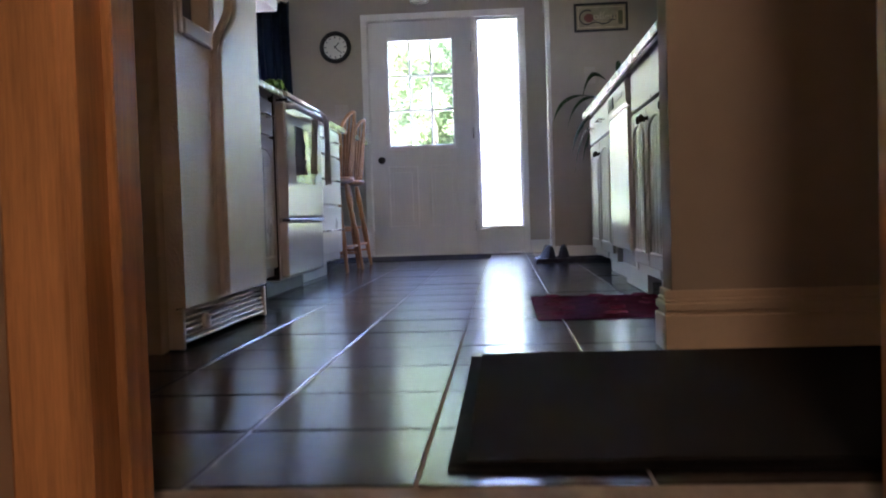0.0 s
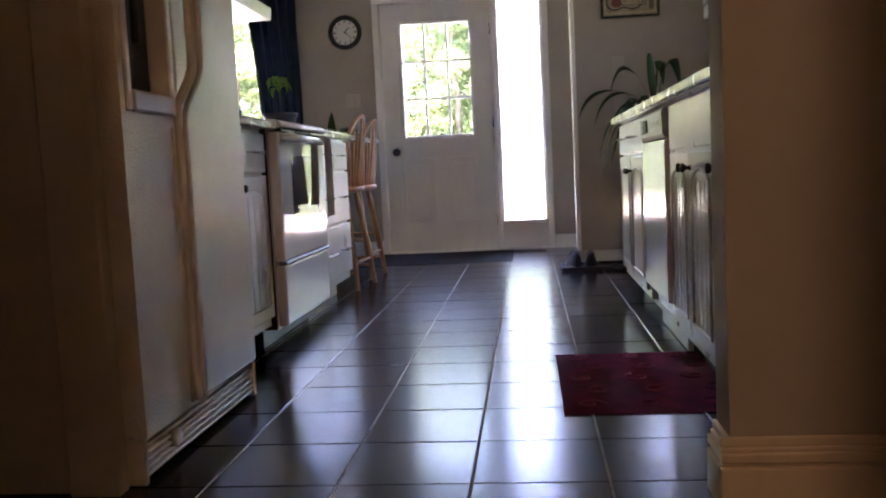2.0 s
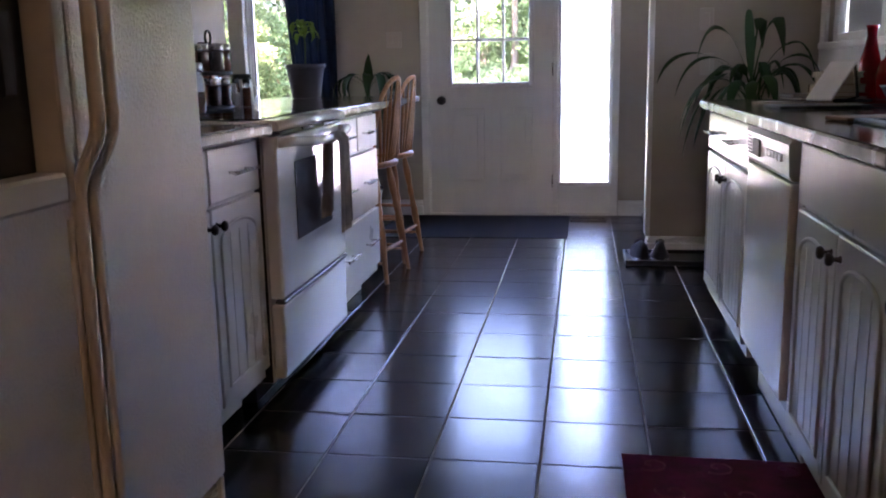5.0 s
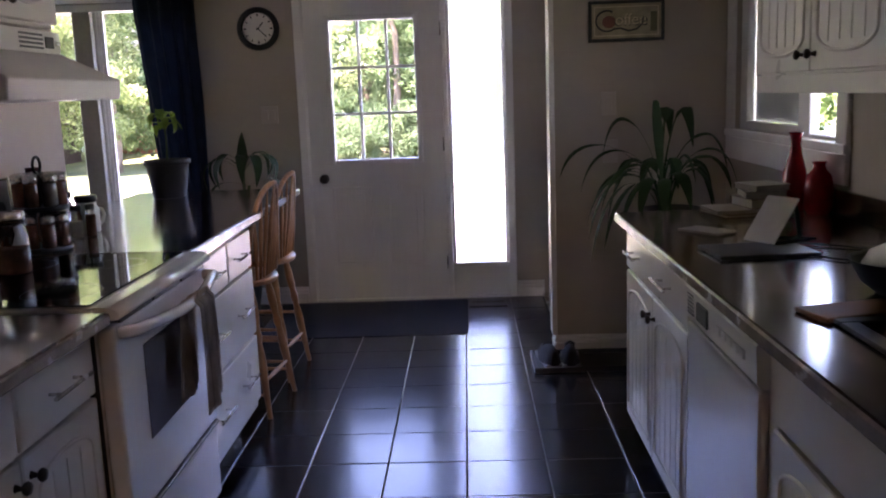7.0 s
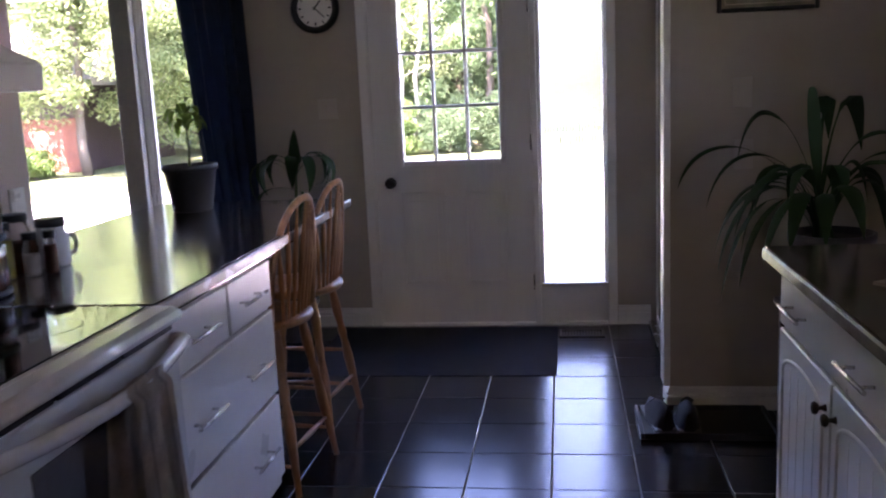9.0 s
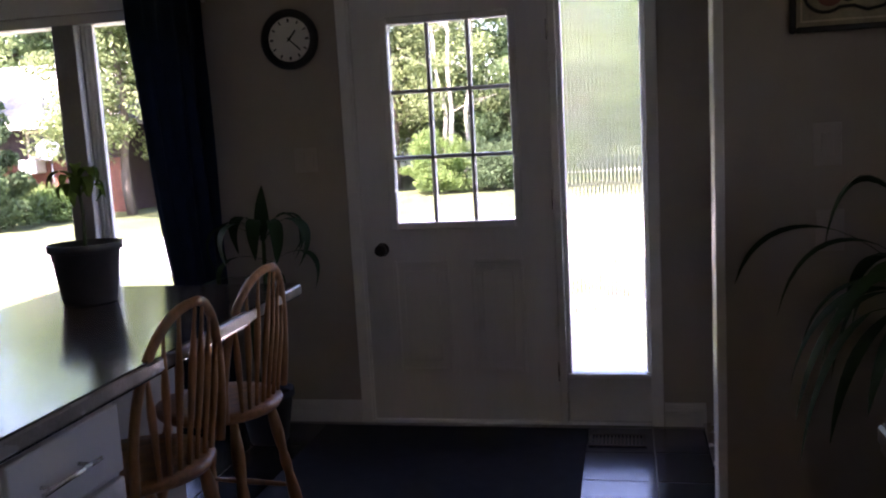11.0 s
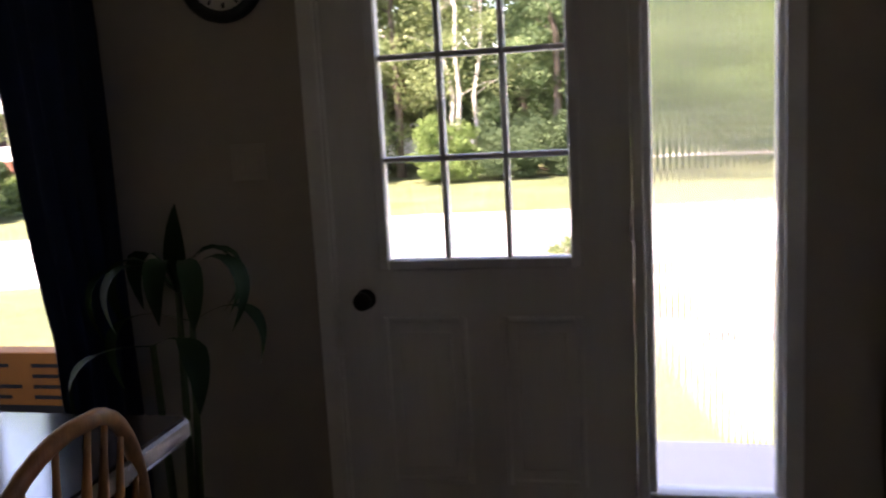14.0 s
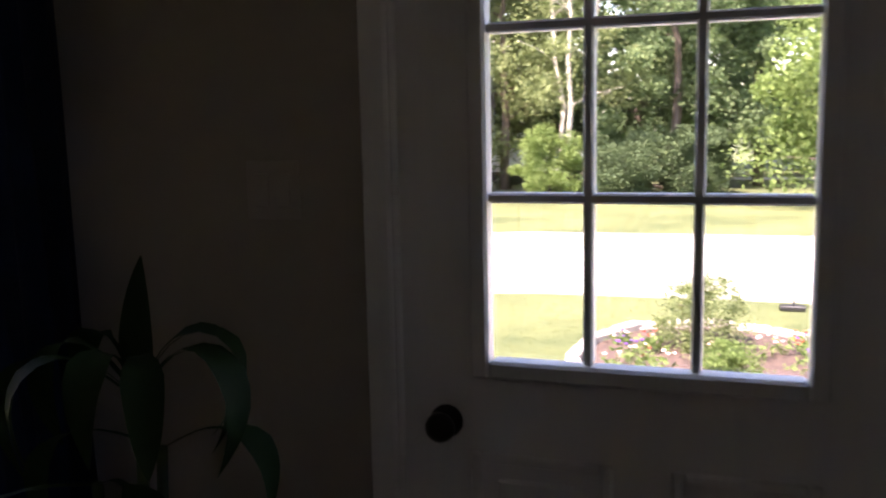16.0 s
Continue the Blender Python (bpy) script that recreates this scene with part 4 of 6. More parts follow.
# ---- things in the room ----
def stool():
    """A bow-back counter stool at the origin, facing -x."""
    s = thing("bar_stool", (0, 0, 0), "honey oak bow-back bar stool drawn up to the breakfast bar", "stool", "stools at the breakfast bar")
    bm = bmesh.new()
    lathe(bm, [(0.150, 0.572), (0.185, 0.580), (0.196, 0.596), (0.190, 0.608), (0.150, 0.606), (0.06, 0.598), (0.002, 0.597)], seg=28)
    part("seat", bm, OAK, s)
    feet = []
    for sx in (-1, 1):
        for sy in (-1, 1):
            bm = bmesh.new()
            a, b = Vector((sx * 0.11, sy * 0.11, 0.578)), Vector((sx * 0.185, sy * 0.185, 0.0))
            n = 16
            rad = [0.012, 0.015, 0.019, 0.020, 0.018, 0.014, 0.019, 0.014, 0.018, 0.0205, 0.020, 0.018, 0.016, 0.014, 0.0125, 0.012, 0.011]
            tube(bm, [a.lerp(b, k / n) for k in range(n + 1)], rad, 10)
            part("leg", bm, OAK, s)
            feet.append((a, b))
    def rung(i, j, k, r=0.009):
        p, q = feet[i][0].lerp(feet[i][1], k), feet[j][0].lerp(feet[j][1], k)
        bm = bmesh.new()
        tube(bm, [p, p.lerp(q, 0.3), p.lerp(q, 0.5), p.lerp(q, 0.7), q], [r * 0.7, r, r * 1.25, r, r * 0.7], 8)
        part("stretcher", bm, OAK, s)
    rung(0, 1, 0.72); rung(2, 3, 0.72); rung(0, 2, 0.55); rung(1, 3, 0.80); rung(0, 2, 0.82); rung(1, 3, 0.52)
    bow = []
    for k in range(25):
        a = math.pi * k / 24
        y, h = -0.192 * math.cos(a), 0.42 * math.sin(a) ** 0.72
        bow.append(Vector((0.128 + 0.045 * (1 - abs(math.cos(a))) + 0.15 * h * 0.62, y * (1.0 if h > 0.08 else 0.96), 0.602 + h)))
    bm = bmesh.new()
    tube(bm, bow, 0.0125, 10)
    part("bow", bm, OAK, s)
    for i in range(7):
        u = -0.111 + 0.037 * i
        yt = u * 1.35
        h = 0.42 * max(0.05, 1 - (yt / 0.192) ** 2) ** 0.36
        foot, head = Vector((0.150 - 0.5 * u * u, u, 0.600)), Vector((0.128 + 0.045 * (1 - abs(yt) / 0.192) + 0.093 * h, yt, 0.602 + h - 0.004))
        bm = bmesh.new()
        tube(bm, [foot.lerp(head, k / 8) for k in range(9)], [0.006, 0.0065, 0.0075, 0.009, 0.0105, 0.0105, 0.0075, 0.005, 0.0045], 8)
        part("spindle", bm, OAK, s)
    return s


s1 = stool()
s1.matrix_basis = pose(-0.465, -2.03, 0, 0, 0, -6)
copy_thing(s1, pose(-0.478, -1.535, 0, 0, 0, -5))

# clock
ck = thing("wall_clock", (-0.735, 0, 1.838), "round wall clock with a black rim and white face", "clock")
bm = bmesh.new()
YX = Vector((0, 1, 0))
skin(bm, [ring_verts(bm, Vector((-0.735, y, 1.838)), YX, r, 40) for y, r in ((-0.002, 0.138), (-0.02, 0.138), (-0.034, 0.128), (-0.036, 0.115), (-0.024, 0.103), (-0.014, 0.101))], False)
part("rim", bm, BLACKP, ck)
bm = bmesh.new()
skin(bm, [ring_verts(bm, Vector((-0.735, y, 1.838)), YX, r, 40) for y, r in ((-0.003, 0.102), (-0.012, 0.102))])
part("face", bm, FACE, ck)
for k in range(12):
    a = k * math.pi / 6
    bm = bmesh.new()
    box(bm, -0.0035 if k % 3 else -0.005, 0.0035 if k % 3 else 0.005, -0.0145, -0.0125, 0.078, 0.094)
    bmesh.ops.transform(bm, matrix=Matrix.Translation((-0.735, 0, 1.838)) @ Matrix.Rotation(a, 4, "Y"), verts=bm.verts[:])
    part("hour_mark", bm, INK, ck)
for nm, a, ln, w in (("hour_pointer", 41, 0.052, 0.004), ("minute_pointer", 134, 0.074, 0.003)):
    bm = bmesh.new()
    box(bm, -w, w, -0.019, -0.016, -0.012, ln)
    bmesh.ops.transform(bm, matrix=Matrix.Translation((-0.735, 0, 1.838)) @ Matrix.Rotation(radians(a), 4, "Y"), verts=bm.verts[:])
    part(nm, bm, INK, ck)

# coffee sign
PX0, PX1, PZ0, PZ1, PY = 1.222, 1.598, 1.603, 1.803, -1.362
sg = thing("framed_sign", (1.41, PY, 1.7), "small framed coffee sign with cream lettering on tan", "sign")
bm = bmesh.new()
frame_boxes(bm, PX0, PX1, PZ0, PZ1, 0.016, PY - 0.02, PY, 0.004)
part("frame", bm, BLACKP, sg)
boxpart("board", (PX0 + 0.016, PX1 - 0.016, PY - 0.008, PY - 0.001, PZ0 + 0.016, PZ1 - 0.016), SIGN_BG, sg)
bm = bmesh.new()
frame_boxes(bm, PX0 + 0.028, PX1 - 0.028, PZ0 + 0.028, PZ1 - 0.028, 0.005, PY - 0.0105, PY - 0.008, 0.001)
part("inner_border", bm, SIGN_INK, sg)
bm = bmesh.new()
prism(bm, [(1.325 + 0.034 * math.cos(a), 1.70 + 0.030 * math.sin(a)) for a in [2 * math.pi * k / 20 for k in range(20)]], 0, 0.0012)
bmesh.ops.transform(bm, matrix=Matrix.Translation((0, PY - 0.0082, 0)) @ Matrix.Rotation(radians(90), 4, "X"), verts=bm.verts[:])
part("cup_shape", bm, SIGN_RED, sg)
bm = bmesh.new()
swash = [(1.315 + 0.055 * math.cos(a), PY - 0.0095, 1.705 + 0.050 * math.sin(a)) for a in [radians(60 + 250 * k / 16) for k in range(17)]]
swash += [(1.385, PY - 0.0095, 1.668), (1.42, PY - 0.0095, 1.655), (1.46, PY - 0.0095, 1.662), (1.49, PY - 0.0095, 1.688), (1.495, PY - 0.0095, 1.722)]
tube(bm, swash, 0.0045, 6)
part("swash", bm, INK, sg)
words("lettering", "offee", 0.078, Matrix.Translation((1.432, PY - 0.011, 1.708)) @ Matrix.Rotation(radians(90), 4, "X"), SIGN_INK, sg)
words("lettering_shade", "offee", 0.084, Matrix.Translation((1.434, PY - 0.0088, 1.705)) @ Matrix.Rotation(radians(90), 4, "X"), INK, sg)
bm = bmesh.new()
box(bm, 1.53, 1.562, PY - 0.0105, PY - 0.008, 1.65, 1.745, 0.002)
part("pot_shape", bm, SIGN_GREEN, sg)


def plate(name, label, cx, cz, w, h, y, rocker=1):
    p = thing(name, (cx, y, cz), label, "switch")
    boxpart("plate", (cx - w / 2, cx + w / 2, y - 0.006, y - 0.0005, cz - h / 2, cz + h / 2), PLATE, p, 0.002)
    for i in range(rocker):
        x = cx + (i - (rocker - 1) / 2) * 0.046
        boxpart("rocker", (x - 0.016, x + 0.016, y - 0.010, y - 0.0055, cz - 0.033, cz + 0.033), PLATE, p, 0.002)


plate("light_switch", "white double light switch on the wall beside the door", -0.70, 1.28, 0.115, 0.115, 0.0, 2)
plate("light_switch", "white light switch above the house plant", 1.322, 1.30, 0.075, 0.118, -1.36)
plate("light_switch", "white light switch low above the plant leaves", 1.33, 1.06, 0.075, 0.118, -1.36)
ol = thing("wall_outlet", (-0.93, -2.66, 1.09), "white double wall outlet", "outlet")
boxpart("plate", (-0.9295, -0.924, -2.692, -2.619, 1.030, 1.142), WHITEP, ol, 0.002)
for z in (1.065, 1.12):
    boxpart("socket", (-0.924, -0.921, -2.68, -2.645, z - 0.016, z + 0.016), TRIM, ol, 0.002)
    for y in (-2.672, -2.655):
        boxpart("slot", (-0.921, -0.9205, y, y + 0.003, z - 0.006, z + 0.006), INK, ol)

# curtain
cu = thing("curtain", (-1.36, -0.09, 0.03), "long navy blue curtain drawn to the side of the window", "curtain")
bm = bmesh.new()
def cloth(u, v):
    z = 0.03 + 2.2 * v
    left = -1.40 - 0.12 * max(0, min(1, (z - 0.75) / 1.2)) ** 0.8
    x = left + (-1.105 - left) * u
    return Vector((x + 0.006 * math.sin(5 * z + 20 * u), -0.095 + 0.026 * math.sin(u * 6.28 * 5.5 + 0.5 * z) + 0.008 * math.sin(13 * u + 3 * z), z))
sheet(bm, cloth, 90, 16)
thicken(bm, 0.003)
part("cloth", bm, NAVY, cu)
bm = bmesh.new()
tube(bm, [(-1.50, -0.092, 2.215), (-1.12, -0.092, 2.215)], 0.009, 10)
for x in (-1.48, -1.14):
    tube(bm, [(x, -0.092, 2.215), (x, -0.002, 2.215)], 0.006, 8)
part("hanging_rail", bm, BLACKM, cu, "short black rail in the curtain hem")


# plants
def strap_leaf(bm, base, yaw, length, lift, droop, width, seg=14, twist=0.0, stalk=0.3):
    """A long arching leaf folded along its rib."""
    out = Vector((math.cos(yaw), math.sin(yaw), 0))
    side = Vector((-math.sin(yaw), math.cos(yaw), 0))
    p, a = Vector(base), lift
    rows = []
    for k in range(seg + 1):
        u = k / seg
        b = max(0.0, (u - stalk) / (1 - stalk))
        w = width * max(0.16 * (1 - u), min(1, 3.2 * b) ** 0.7 * (1 - b ** 2.6)) + 0.0015
        tw = side * math.cos(twist * u) + Vector((0, 0, 1)) * math.sin(twist * u)
        n = Vector((-math.sin(a) * out.x, -math.sin(a) * out.y, math.cos(a)))
        rows.append([bm.verts.new(p - tw * w + n * w * 0.25), bm.verts.new(p), bm.verts.new(p + tw * w + n * w * 0.25)])
        p = p + (out * math.cos(a) + Vector((0, 0, 1)) * math.sin(a)) * (length / seg)
        a -= droop / seg * (0.35 + 1.95 * math.sin(math.pi * min(1, u * 1.15)) ** 2) / 1.2
    for r, q in zip(rows, rows[1:]):
        for i in (0, 1):
            f = bm.faces.new((r[i], r[i + 1], q[i + 1], q[i]))
            f.smooth = True


def flower_pot(parent, c, r0, r1, h, material=POT):
    bm = bmesh.new()
    lathe(bm, [(r0 * 0.96, 0.0), (r0, 0.006), (r1 * 0.97, h * 0.86), (r1 * 1.0, h * 0.87), (r1 * 1.06, h * 0.88), (r1 * 1.06, h), (r1 * 0.97, h), (r1 * 0.94, h * 0.9)], c, 28)
    part("pot", bm, material, parent)
    bm = bmesh.new()
    lathe(bm, [(r1 * 0.93, h * 0.86), (r1 * 0.93, h * 0.905), (0.002, h * 0.92)], c, 20)
    part("soil", bm, SOIL, parent)


rng = random.Random(7)
bp = thing("house_plant", (1.53, -1.86, 0), "large dark-leaved house plant on a wooden stand", "plant")
for sx in (-1, 1):
    for sy in (-1, 1):
        boxpart("stand_leg", (1.53 + sx * 0.12 - 0.014, 1.53 + sx * 0.12 + 0.014, -1.86 + sy * 0.13 - 0.014, -1.86 + sy * 0.13 + 0.014, 0.001, 0.54), DARKW, bp, 0.003)
boxpart("stand_top", (1.38, 1.68, -2.02, -1.70, 0.54, 0.565), DARKW, bp, 0.005)
flower_pot(bp, (1.53, -1.86, 0.566), 0.10, 0.135, 0.26)
def arch_leaf(bm, base, tip, rise, width, stalk=0.5, seg=18, bend=0.0):
    """A leaf on a thin stalk that climbs, bows over and hangs its blade down to the tip."""
    b, e, up = Vector(base), Vector(tip), Vector((0, 0, 1))
    p1 = b.lerp(e, 0.18) + up * rise
    p2 = b.lerp(e, 0.88) + up * (rise * 1.02 + max(0, b.z - e.z) * 0.72)
    flat = Vector((e.x - b.x, e.y - b.y, 0.0001)).normalized()
    side = Vector((-flat.y, flat.x, bend)).normalized()
    rows, last = [], None
    for k in range(seg + 1):
        u = k / seg
        p = b * (1 - u) ** 3 + p1 * (3 * u * (1 - u) ** 2) + p2 * (3 * u * u * (1 - u)) + e * u ** 3
        v = max(0.0, (u - stalk) / (1 - stalk))
        w = width * math.sin(math.pi * min(1, v ** 0.8)) ** 0.75 if 0 < v < 1 else 0
        w = max(w, 0.0065 * (1 - u) + 0.0012)
        d = (p - last).normalized() if last is not None else (p1 - b).normalized()
        n = side.cross(d)
        rows.append([bm.verts.new(p - side * w + n * w * 0.32), bm.verts.new(p), bm.verts.new(p + side * w + n * w * 0.32)])
        last = p
    for r, q in zip(rows, rows[1:]):
        for i in (0, 1):
            f = bm.faces.new((r[i], r[i + 1], q[i + 1], q[i]))
            f.smooth = True


PC = Vector((1.50, -1.86, 0.83))
tips = [((1.463, -1.823, 1.315), 0.10, .032, .30, 0), ((1.045, -1.62, 0.96), 0.30, .030, .62, .2), ((1.225, -1.80, 1.07), 0.37, .036, .52, .3), ((1.66, -1.72, 1.09), 0.40, .040, .55, -.3),
        ((1.565, -1.66, 1.13), 0.36, .036, .52, .2), ((1.86, -1.66, 0.88), 0.28, .036, .5, .2), ((1.80, -1.95, 0.93), 0.30, .034, .5, -.2), ((1.158, -1.885, 0.585), 0.26, .034, .58, .1),
        ((1.205, -1.97, 0.66), 0.24, .032, .55, .3), ((1.15, -1.80, 0.74), 0.27, .034, .5, -.2), ((1.27, -2.02, 0.74), 0.25, .034, .5, .2), ((1.19, -1.72, 0.82), 0.25, .032, .5, .1), ((1.34, -2.08, 0.80), 0.24, .034, .45, -.2),
        ((1.44, -2.12, 0.82), 0.22, .034, .45, .2), ((1.56, -2.10, 0.84), 0.24, .036, .45, .1), ((1.68, -2.03, 0.85), 0.25, .034, .45, -.2), ((1.72, -1.86, 0.86), 0.26, .036, .45, .2), ((1.62, -1.60, 0.88), 0.26, .034, .5, .1),
        ((1.45, -1.58, 0.90), 0.25, .034, .5, 0), ((1.31, -1.63, 0.88), 0.27, .034, .5, .2), ((1.36, -1.99, 0.95), 0.22, .034, .4, .3), ((1.53, -2.0, 0.96), 0.22, .034, .4, -.3), ((1.27, -1.87, 0.90), 0.26, .036, .45, 0), ((1.63, -1.90, 0.93), 0.26, .036, .45, 0),
        ((1.13, -1.74, 0.90), 0.32, .028, .55, .3), ((1.20, -1.90, 0.82), 0.30, .030, .5, -.3), ((1.14, -1.93, 0.70), 0.28, .030, .5, .2), ((1.25, -1.76, 0.74), 0.30, .030, .5, .1), ((1.80, -1.80, 0.98), 0.34, .030, .5, .2), ((1.76, -1.70, 0.80), 0.32, .032, .5, -.1)]
for tip, rise, w, stalk, bend in tips:
    bm = bmesh.new()
    arch_leaf(bm, PC + Vector((rng.uniform(-.03, .03), rng.uniform(-.03, .03), -0.03)), tip, rise, w * 0.88, stalk * 0.85, bend=bend)
    part("leaf", bm, LEAF, bp)

fpn = thing("floor_plant", (-0.885, -0.27, 0), "dracaena house plant in a dark pot beside the curtain", "plant")
flower_pot(fpn, (-0.885, -0.27, 0), 0.09, 0.125, 0.24)
for dx, dy, h in ((0.05, 0, 0.93), (0.075, 0.02, 0.84), (-0.03, -0.03, 0.78)):
    bm = bmesh.new()
    tube(bm, [(-0.885 + dx * 0.5, -0.27 + dy, 0.2), (-0.885 + dx, -0.27 + dy, h)], [0.013, 0.010], 8)
    part("stem", bm, STEM, fpn)
for i, (a, ln, lift, droop, w) in enumerate([(90, .26, 1.55, .1, .024), (120, .20, 1.45, .5, .018), (0, .40, .9, 2.7, .022), (20, .42, 1.05, 2.9, .022), (350, .46, .8, 2.6, .022), (180, .42, .8, 2.5, .024), (200, .46, .6, 2.3, .024), (160, .38, 1.0, 2.6, .022),
                                             (230, .40, .8, 2.4, .022), (310, .42, .9, 2.6, .022), (280, .38, 1.0, 2.5, .022), (40, .36, 1.1, 2.5, .022), (5, .36, .4, 2.0, .026), (330, .40, .3, 1.9, .028), (190, .44, .2, 1.9, .028), (215, .42, .0, 1.7, .026)]):
    bm = bmesh.new()
    top = ((-0.835, -0.27, 0.925), (-0.81, -0.25, 0.835), (-0.915, -0.30, 0.775))[0 if i < 12 else 1 + i % 2]
    strap_leaf(bm, top, radians(a), ln, min(1.5, lift + 0.15), droop * (1.2 if droop > 1 else 1), w * 1.55, twist=rng.uniform(-.6, .6), stalk=0.36 if droop > 1 else 0.1)
    part("leaf", bm, LEAF, fpn)

sp = thing("potted_seedling", (-0.905, -1.50, 0.915), "bright young seedling in a large dark pot on the bar", "plant")
flower_pot(sp, (-0.905, -1.50, 0.915), 0.082, 0.108, 0.19)
bm = bmesh.new()
tube(bm, [(-0.905, -1.50, 1.07), (-0.90, -1.498, 1.2), (-0.905, -1.50, 1.29)], [0.006, 0.005, 0.004], 8)
part("stem", bm, STEM, sp)
for k in range(15):
    bm = bmesh.new()
    strap_leaf(bm, (-0.905, -1.50, 1.25 + 0.004 * k), k * 2.4, rng.uniform(.11, .16), rng.uniform(.4, 1.1), rng.uniform(2.2, 3.2), 0.019, 8, stalk=0.15)
    part("leaf", bm, LEAFB, sp)

# counter clutter, left
def jar(name, label, c, r, h, fill, fill_h, lid, cat="jar", lid_h=0.02, group="", wall=None):
    j = thing(name, c, label, cat, group)
    bm = bmesh.new()
    lathe(bm, [(r * 0.9, 0.0005), (r, 0.006), (r, h * 0.78), (r * 0.82, h * 0.9), (r * 0.82, h)], c, 20)
    part("body" if wall else "glass", bm, wall or JARGLASS, j).visible_shadow = bool(wall)
    bm = bmesh.new()
    lathe(bm, [(r * 0.86, 0.004), (r * 0.93, 0.008), (r * 0.93, h * fill_h)], c, 16)
    part("contents", bm, fill, j)
    bm = bmesh.new()
    lathe(bm, [(r * 0.86, h + 0.0005), (r * 0.9, h + 0.002), (r * 0.9, h + lid_h - 0.002), (r * 0.84, h + lid_h)], c, 20)
    part("lid", bm, lid, j)
    return j


HZ, BZ = 0.9165, 0.9145
jar("storage_jar", "large glass storage jar of dark beans with a metal lid", (-0.715, -3.445, HZ), 0.046, 0.150, SPICE_A, 0.5, CHROME, lid_h=0.028)
RK = (-0.815, -3.045)
rack = thing("spice_rack", (*RK, BZ), "two-tier spice rack of chrome-lidded jars with a carrying loop", "spice rack")
for nm, z in (("base", 0.0005), ("shelf", 0.135)):
    bm = bmesh.new()
    lathe(bm, [(0.084, z), (0.088, z + 0.003), (0.088, z + 0.014), (0.085, z + 0.016)], (*RK, BZ), 28)
    part(nm, bm, BLACKP, rack)
bm = bmesh.new()
tube(bm, [(*RK, BZ + 0.01), (*RK, BZ + 0.255)] + [(RK[0], RK[1] + 0.026 * math.sin(a), BZ + 0.283 - 0.028 * math.cos(a)) for a in [math.pi * k / 8 for k in range(17)]], 0.005, 8)
part("carrying_loop", bm, BLACKM, rack)
for tier in (0, 1):
    for k in range(7):
        a = k * 2 * math.pi / 7 + 0.3 * tier
        c = (RK[0] + 0.062 * math.cos(a), RK[1] + 0.062 * math.sin(a), BZ + (0.0165 if tier == 0 else 0.1515))
        bm = bmesh.new()
        lathe(bm, [(0.022, 0), (0.024, 0.003), (0.024, 0.070), (0.021, 0.078)], c, 14)
        jj = part("spice_jar", bm, (JAR_A, JAR_B, JAR_A, JAR_C)[(k + tier) % 4], rack, "small glass spice jar, filled")
        bm = bmesh.new()
        lathe(bm, [(0.0235, 0.0785), (0.0245, 0.082), (0.0245, 0.104), (0.021, 0.107)], c, 14)
        part("lid", bm, CHROME, jj)
jar("sauce_bottle", "tall dark sauce bottle with a red cap", (-0.885, -2.93, BZ), 0.028, 0.235, SPICE_A, 0.75, REDCAP, "bottle", 0.035)
jar("oil_bottle", "slim bottle of yellow oil with a black cap", (-0.855, -2.845, BZ), 0.020, 0.135, YELLOW, 0.8, BLACKP, "bottle")
jar("condiment_jar", "pale condiment jar with a black lid", (-0.815, -2.795, BZ), 0.022, 0.10, SPICE_C, 0.6, BLACKP)
jar("condiment_jar", "dark condiment jar with a black lid", (-0.775, -2.765, BZ), 0.018, 0.10, SPICE_A, 0.8, BLACKP)
jar("condiment_jar", "dark condiment jar with a wide black lid", (-0.882, -2.755, BZ), 0.040, 0.145, SPICE_A, 0.6, BLACKP)
sj = jar("salt_jar", "squat jug of salt with a handle and dark lid", (-0.835, -2.655, BZ), 0.046, 0.115, SPICE_C, 0.72, BLACKP, lid_h=0.025, wall=WHITEP)
bm = bmesh.new()
tube(bm, [(-0.807, -2.622, BZ + 0.085), (-0.795, -2.611, BZ + 0.082), (-0.790, -2.606, BZ + 0.06), (-0.795, -2.611, BZ + 0.035), (-0.805, -2.624, BZ + 0.028)], 0.007, 8)
part("handle", bm, WHITEP, sj)
lb = thing("glass_tray", (-0.88, -3.2, BZ), "framed glass board leaning on the wall behind the hob", "tray")
for nm, mt in (("frame", CHROME), ("picture", PALEPRINT)):
    bm = bmesh.new()
    if nm == "frame":
        frame_boxes(bm, -0.15, 0.15, 0.0, 0.245, 0.010, -0.005, 0.005, 0.003)
    else:
        box(bm, -0.141, 0.141, -0.002, 0.002, 0.009, 0.236)
    bmesh.ops.transform(bm, matrix=Matrix.Translation((-0.907, -3.19, HZ + 0.002)) @ Matrix.Rotation(radians(90), 4, "Z") @ Matrix.Rotation(radians(-3), 4, "X"), verts=bm.verts[:])
    part(nm, bm, mt, lb)
bm = bmesh.new()
for y, z, r in ((-3.16, 0.14, 0.024), (-3.11, 0.15, 0.022), (-3.23, 0.13, 0.02)):
    skin(bm, [ring_verts(bm, Vector((-0.907 - z * math.tan(radians(3)) + d, y, HZ + z)), Vector((1, 0, 0.052)).normalized(), r, 16) for d in (0.0035, 0.0045)])
part("printed_shape", bm, GREYP, lb)

# counter clutter, right
def vase(label, c, prof):
    v = thing("vase", c, label, "vase", "red vases")
    bm = bmesh.new()
    lathe(bm, prof, c, 28, False)
    part("body", bm, RED, v)


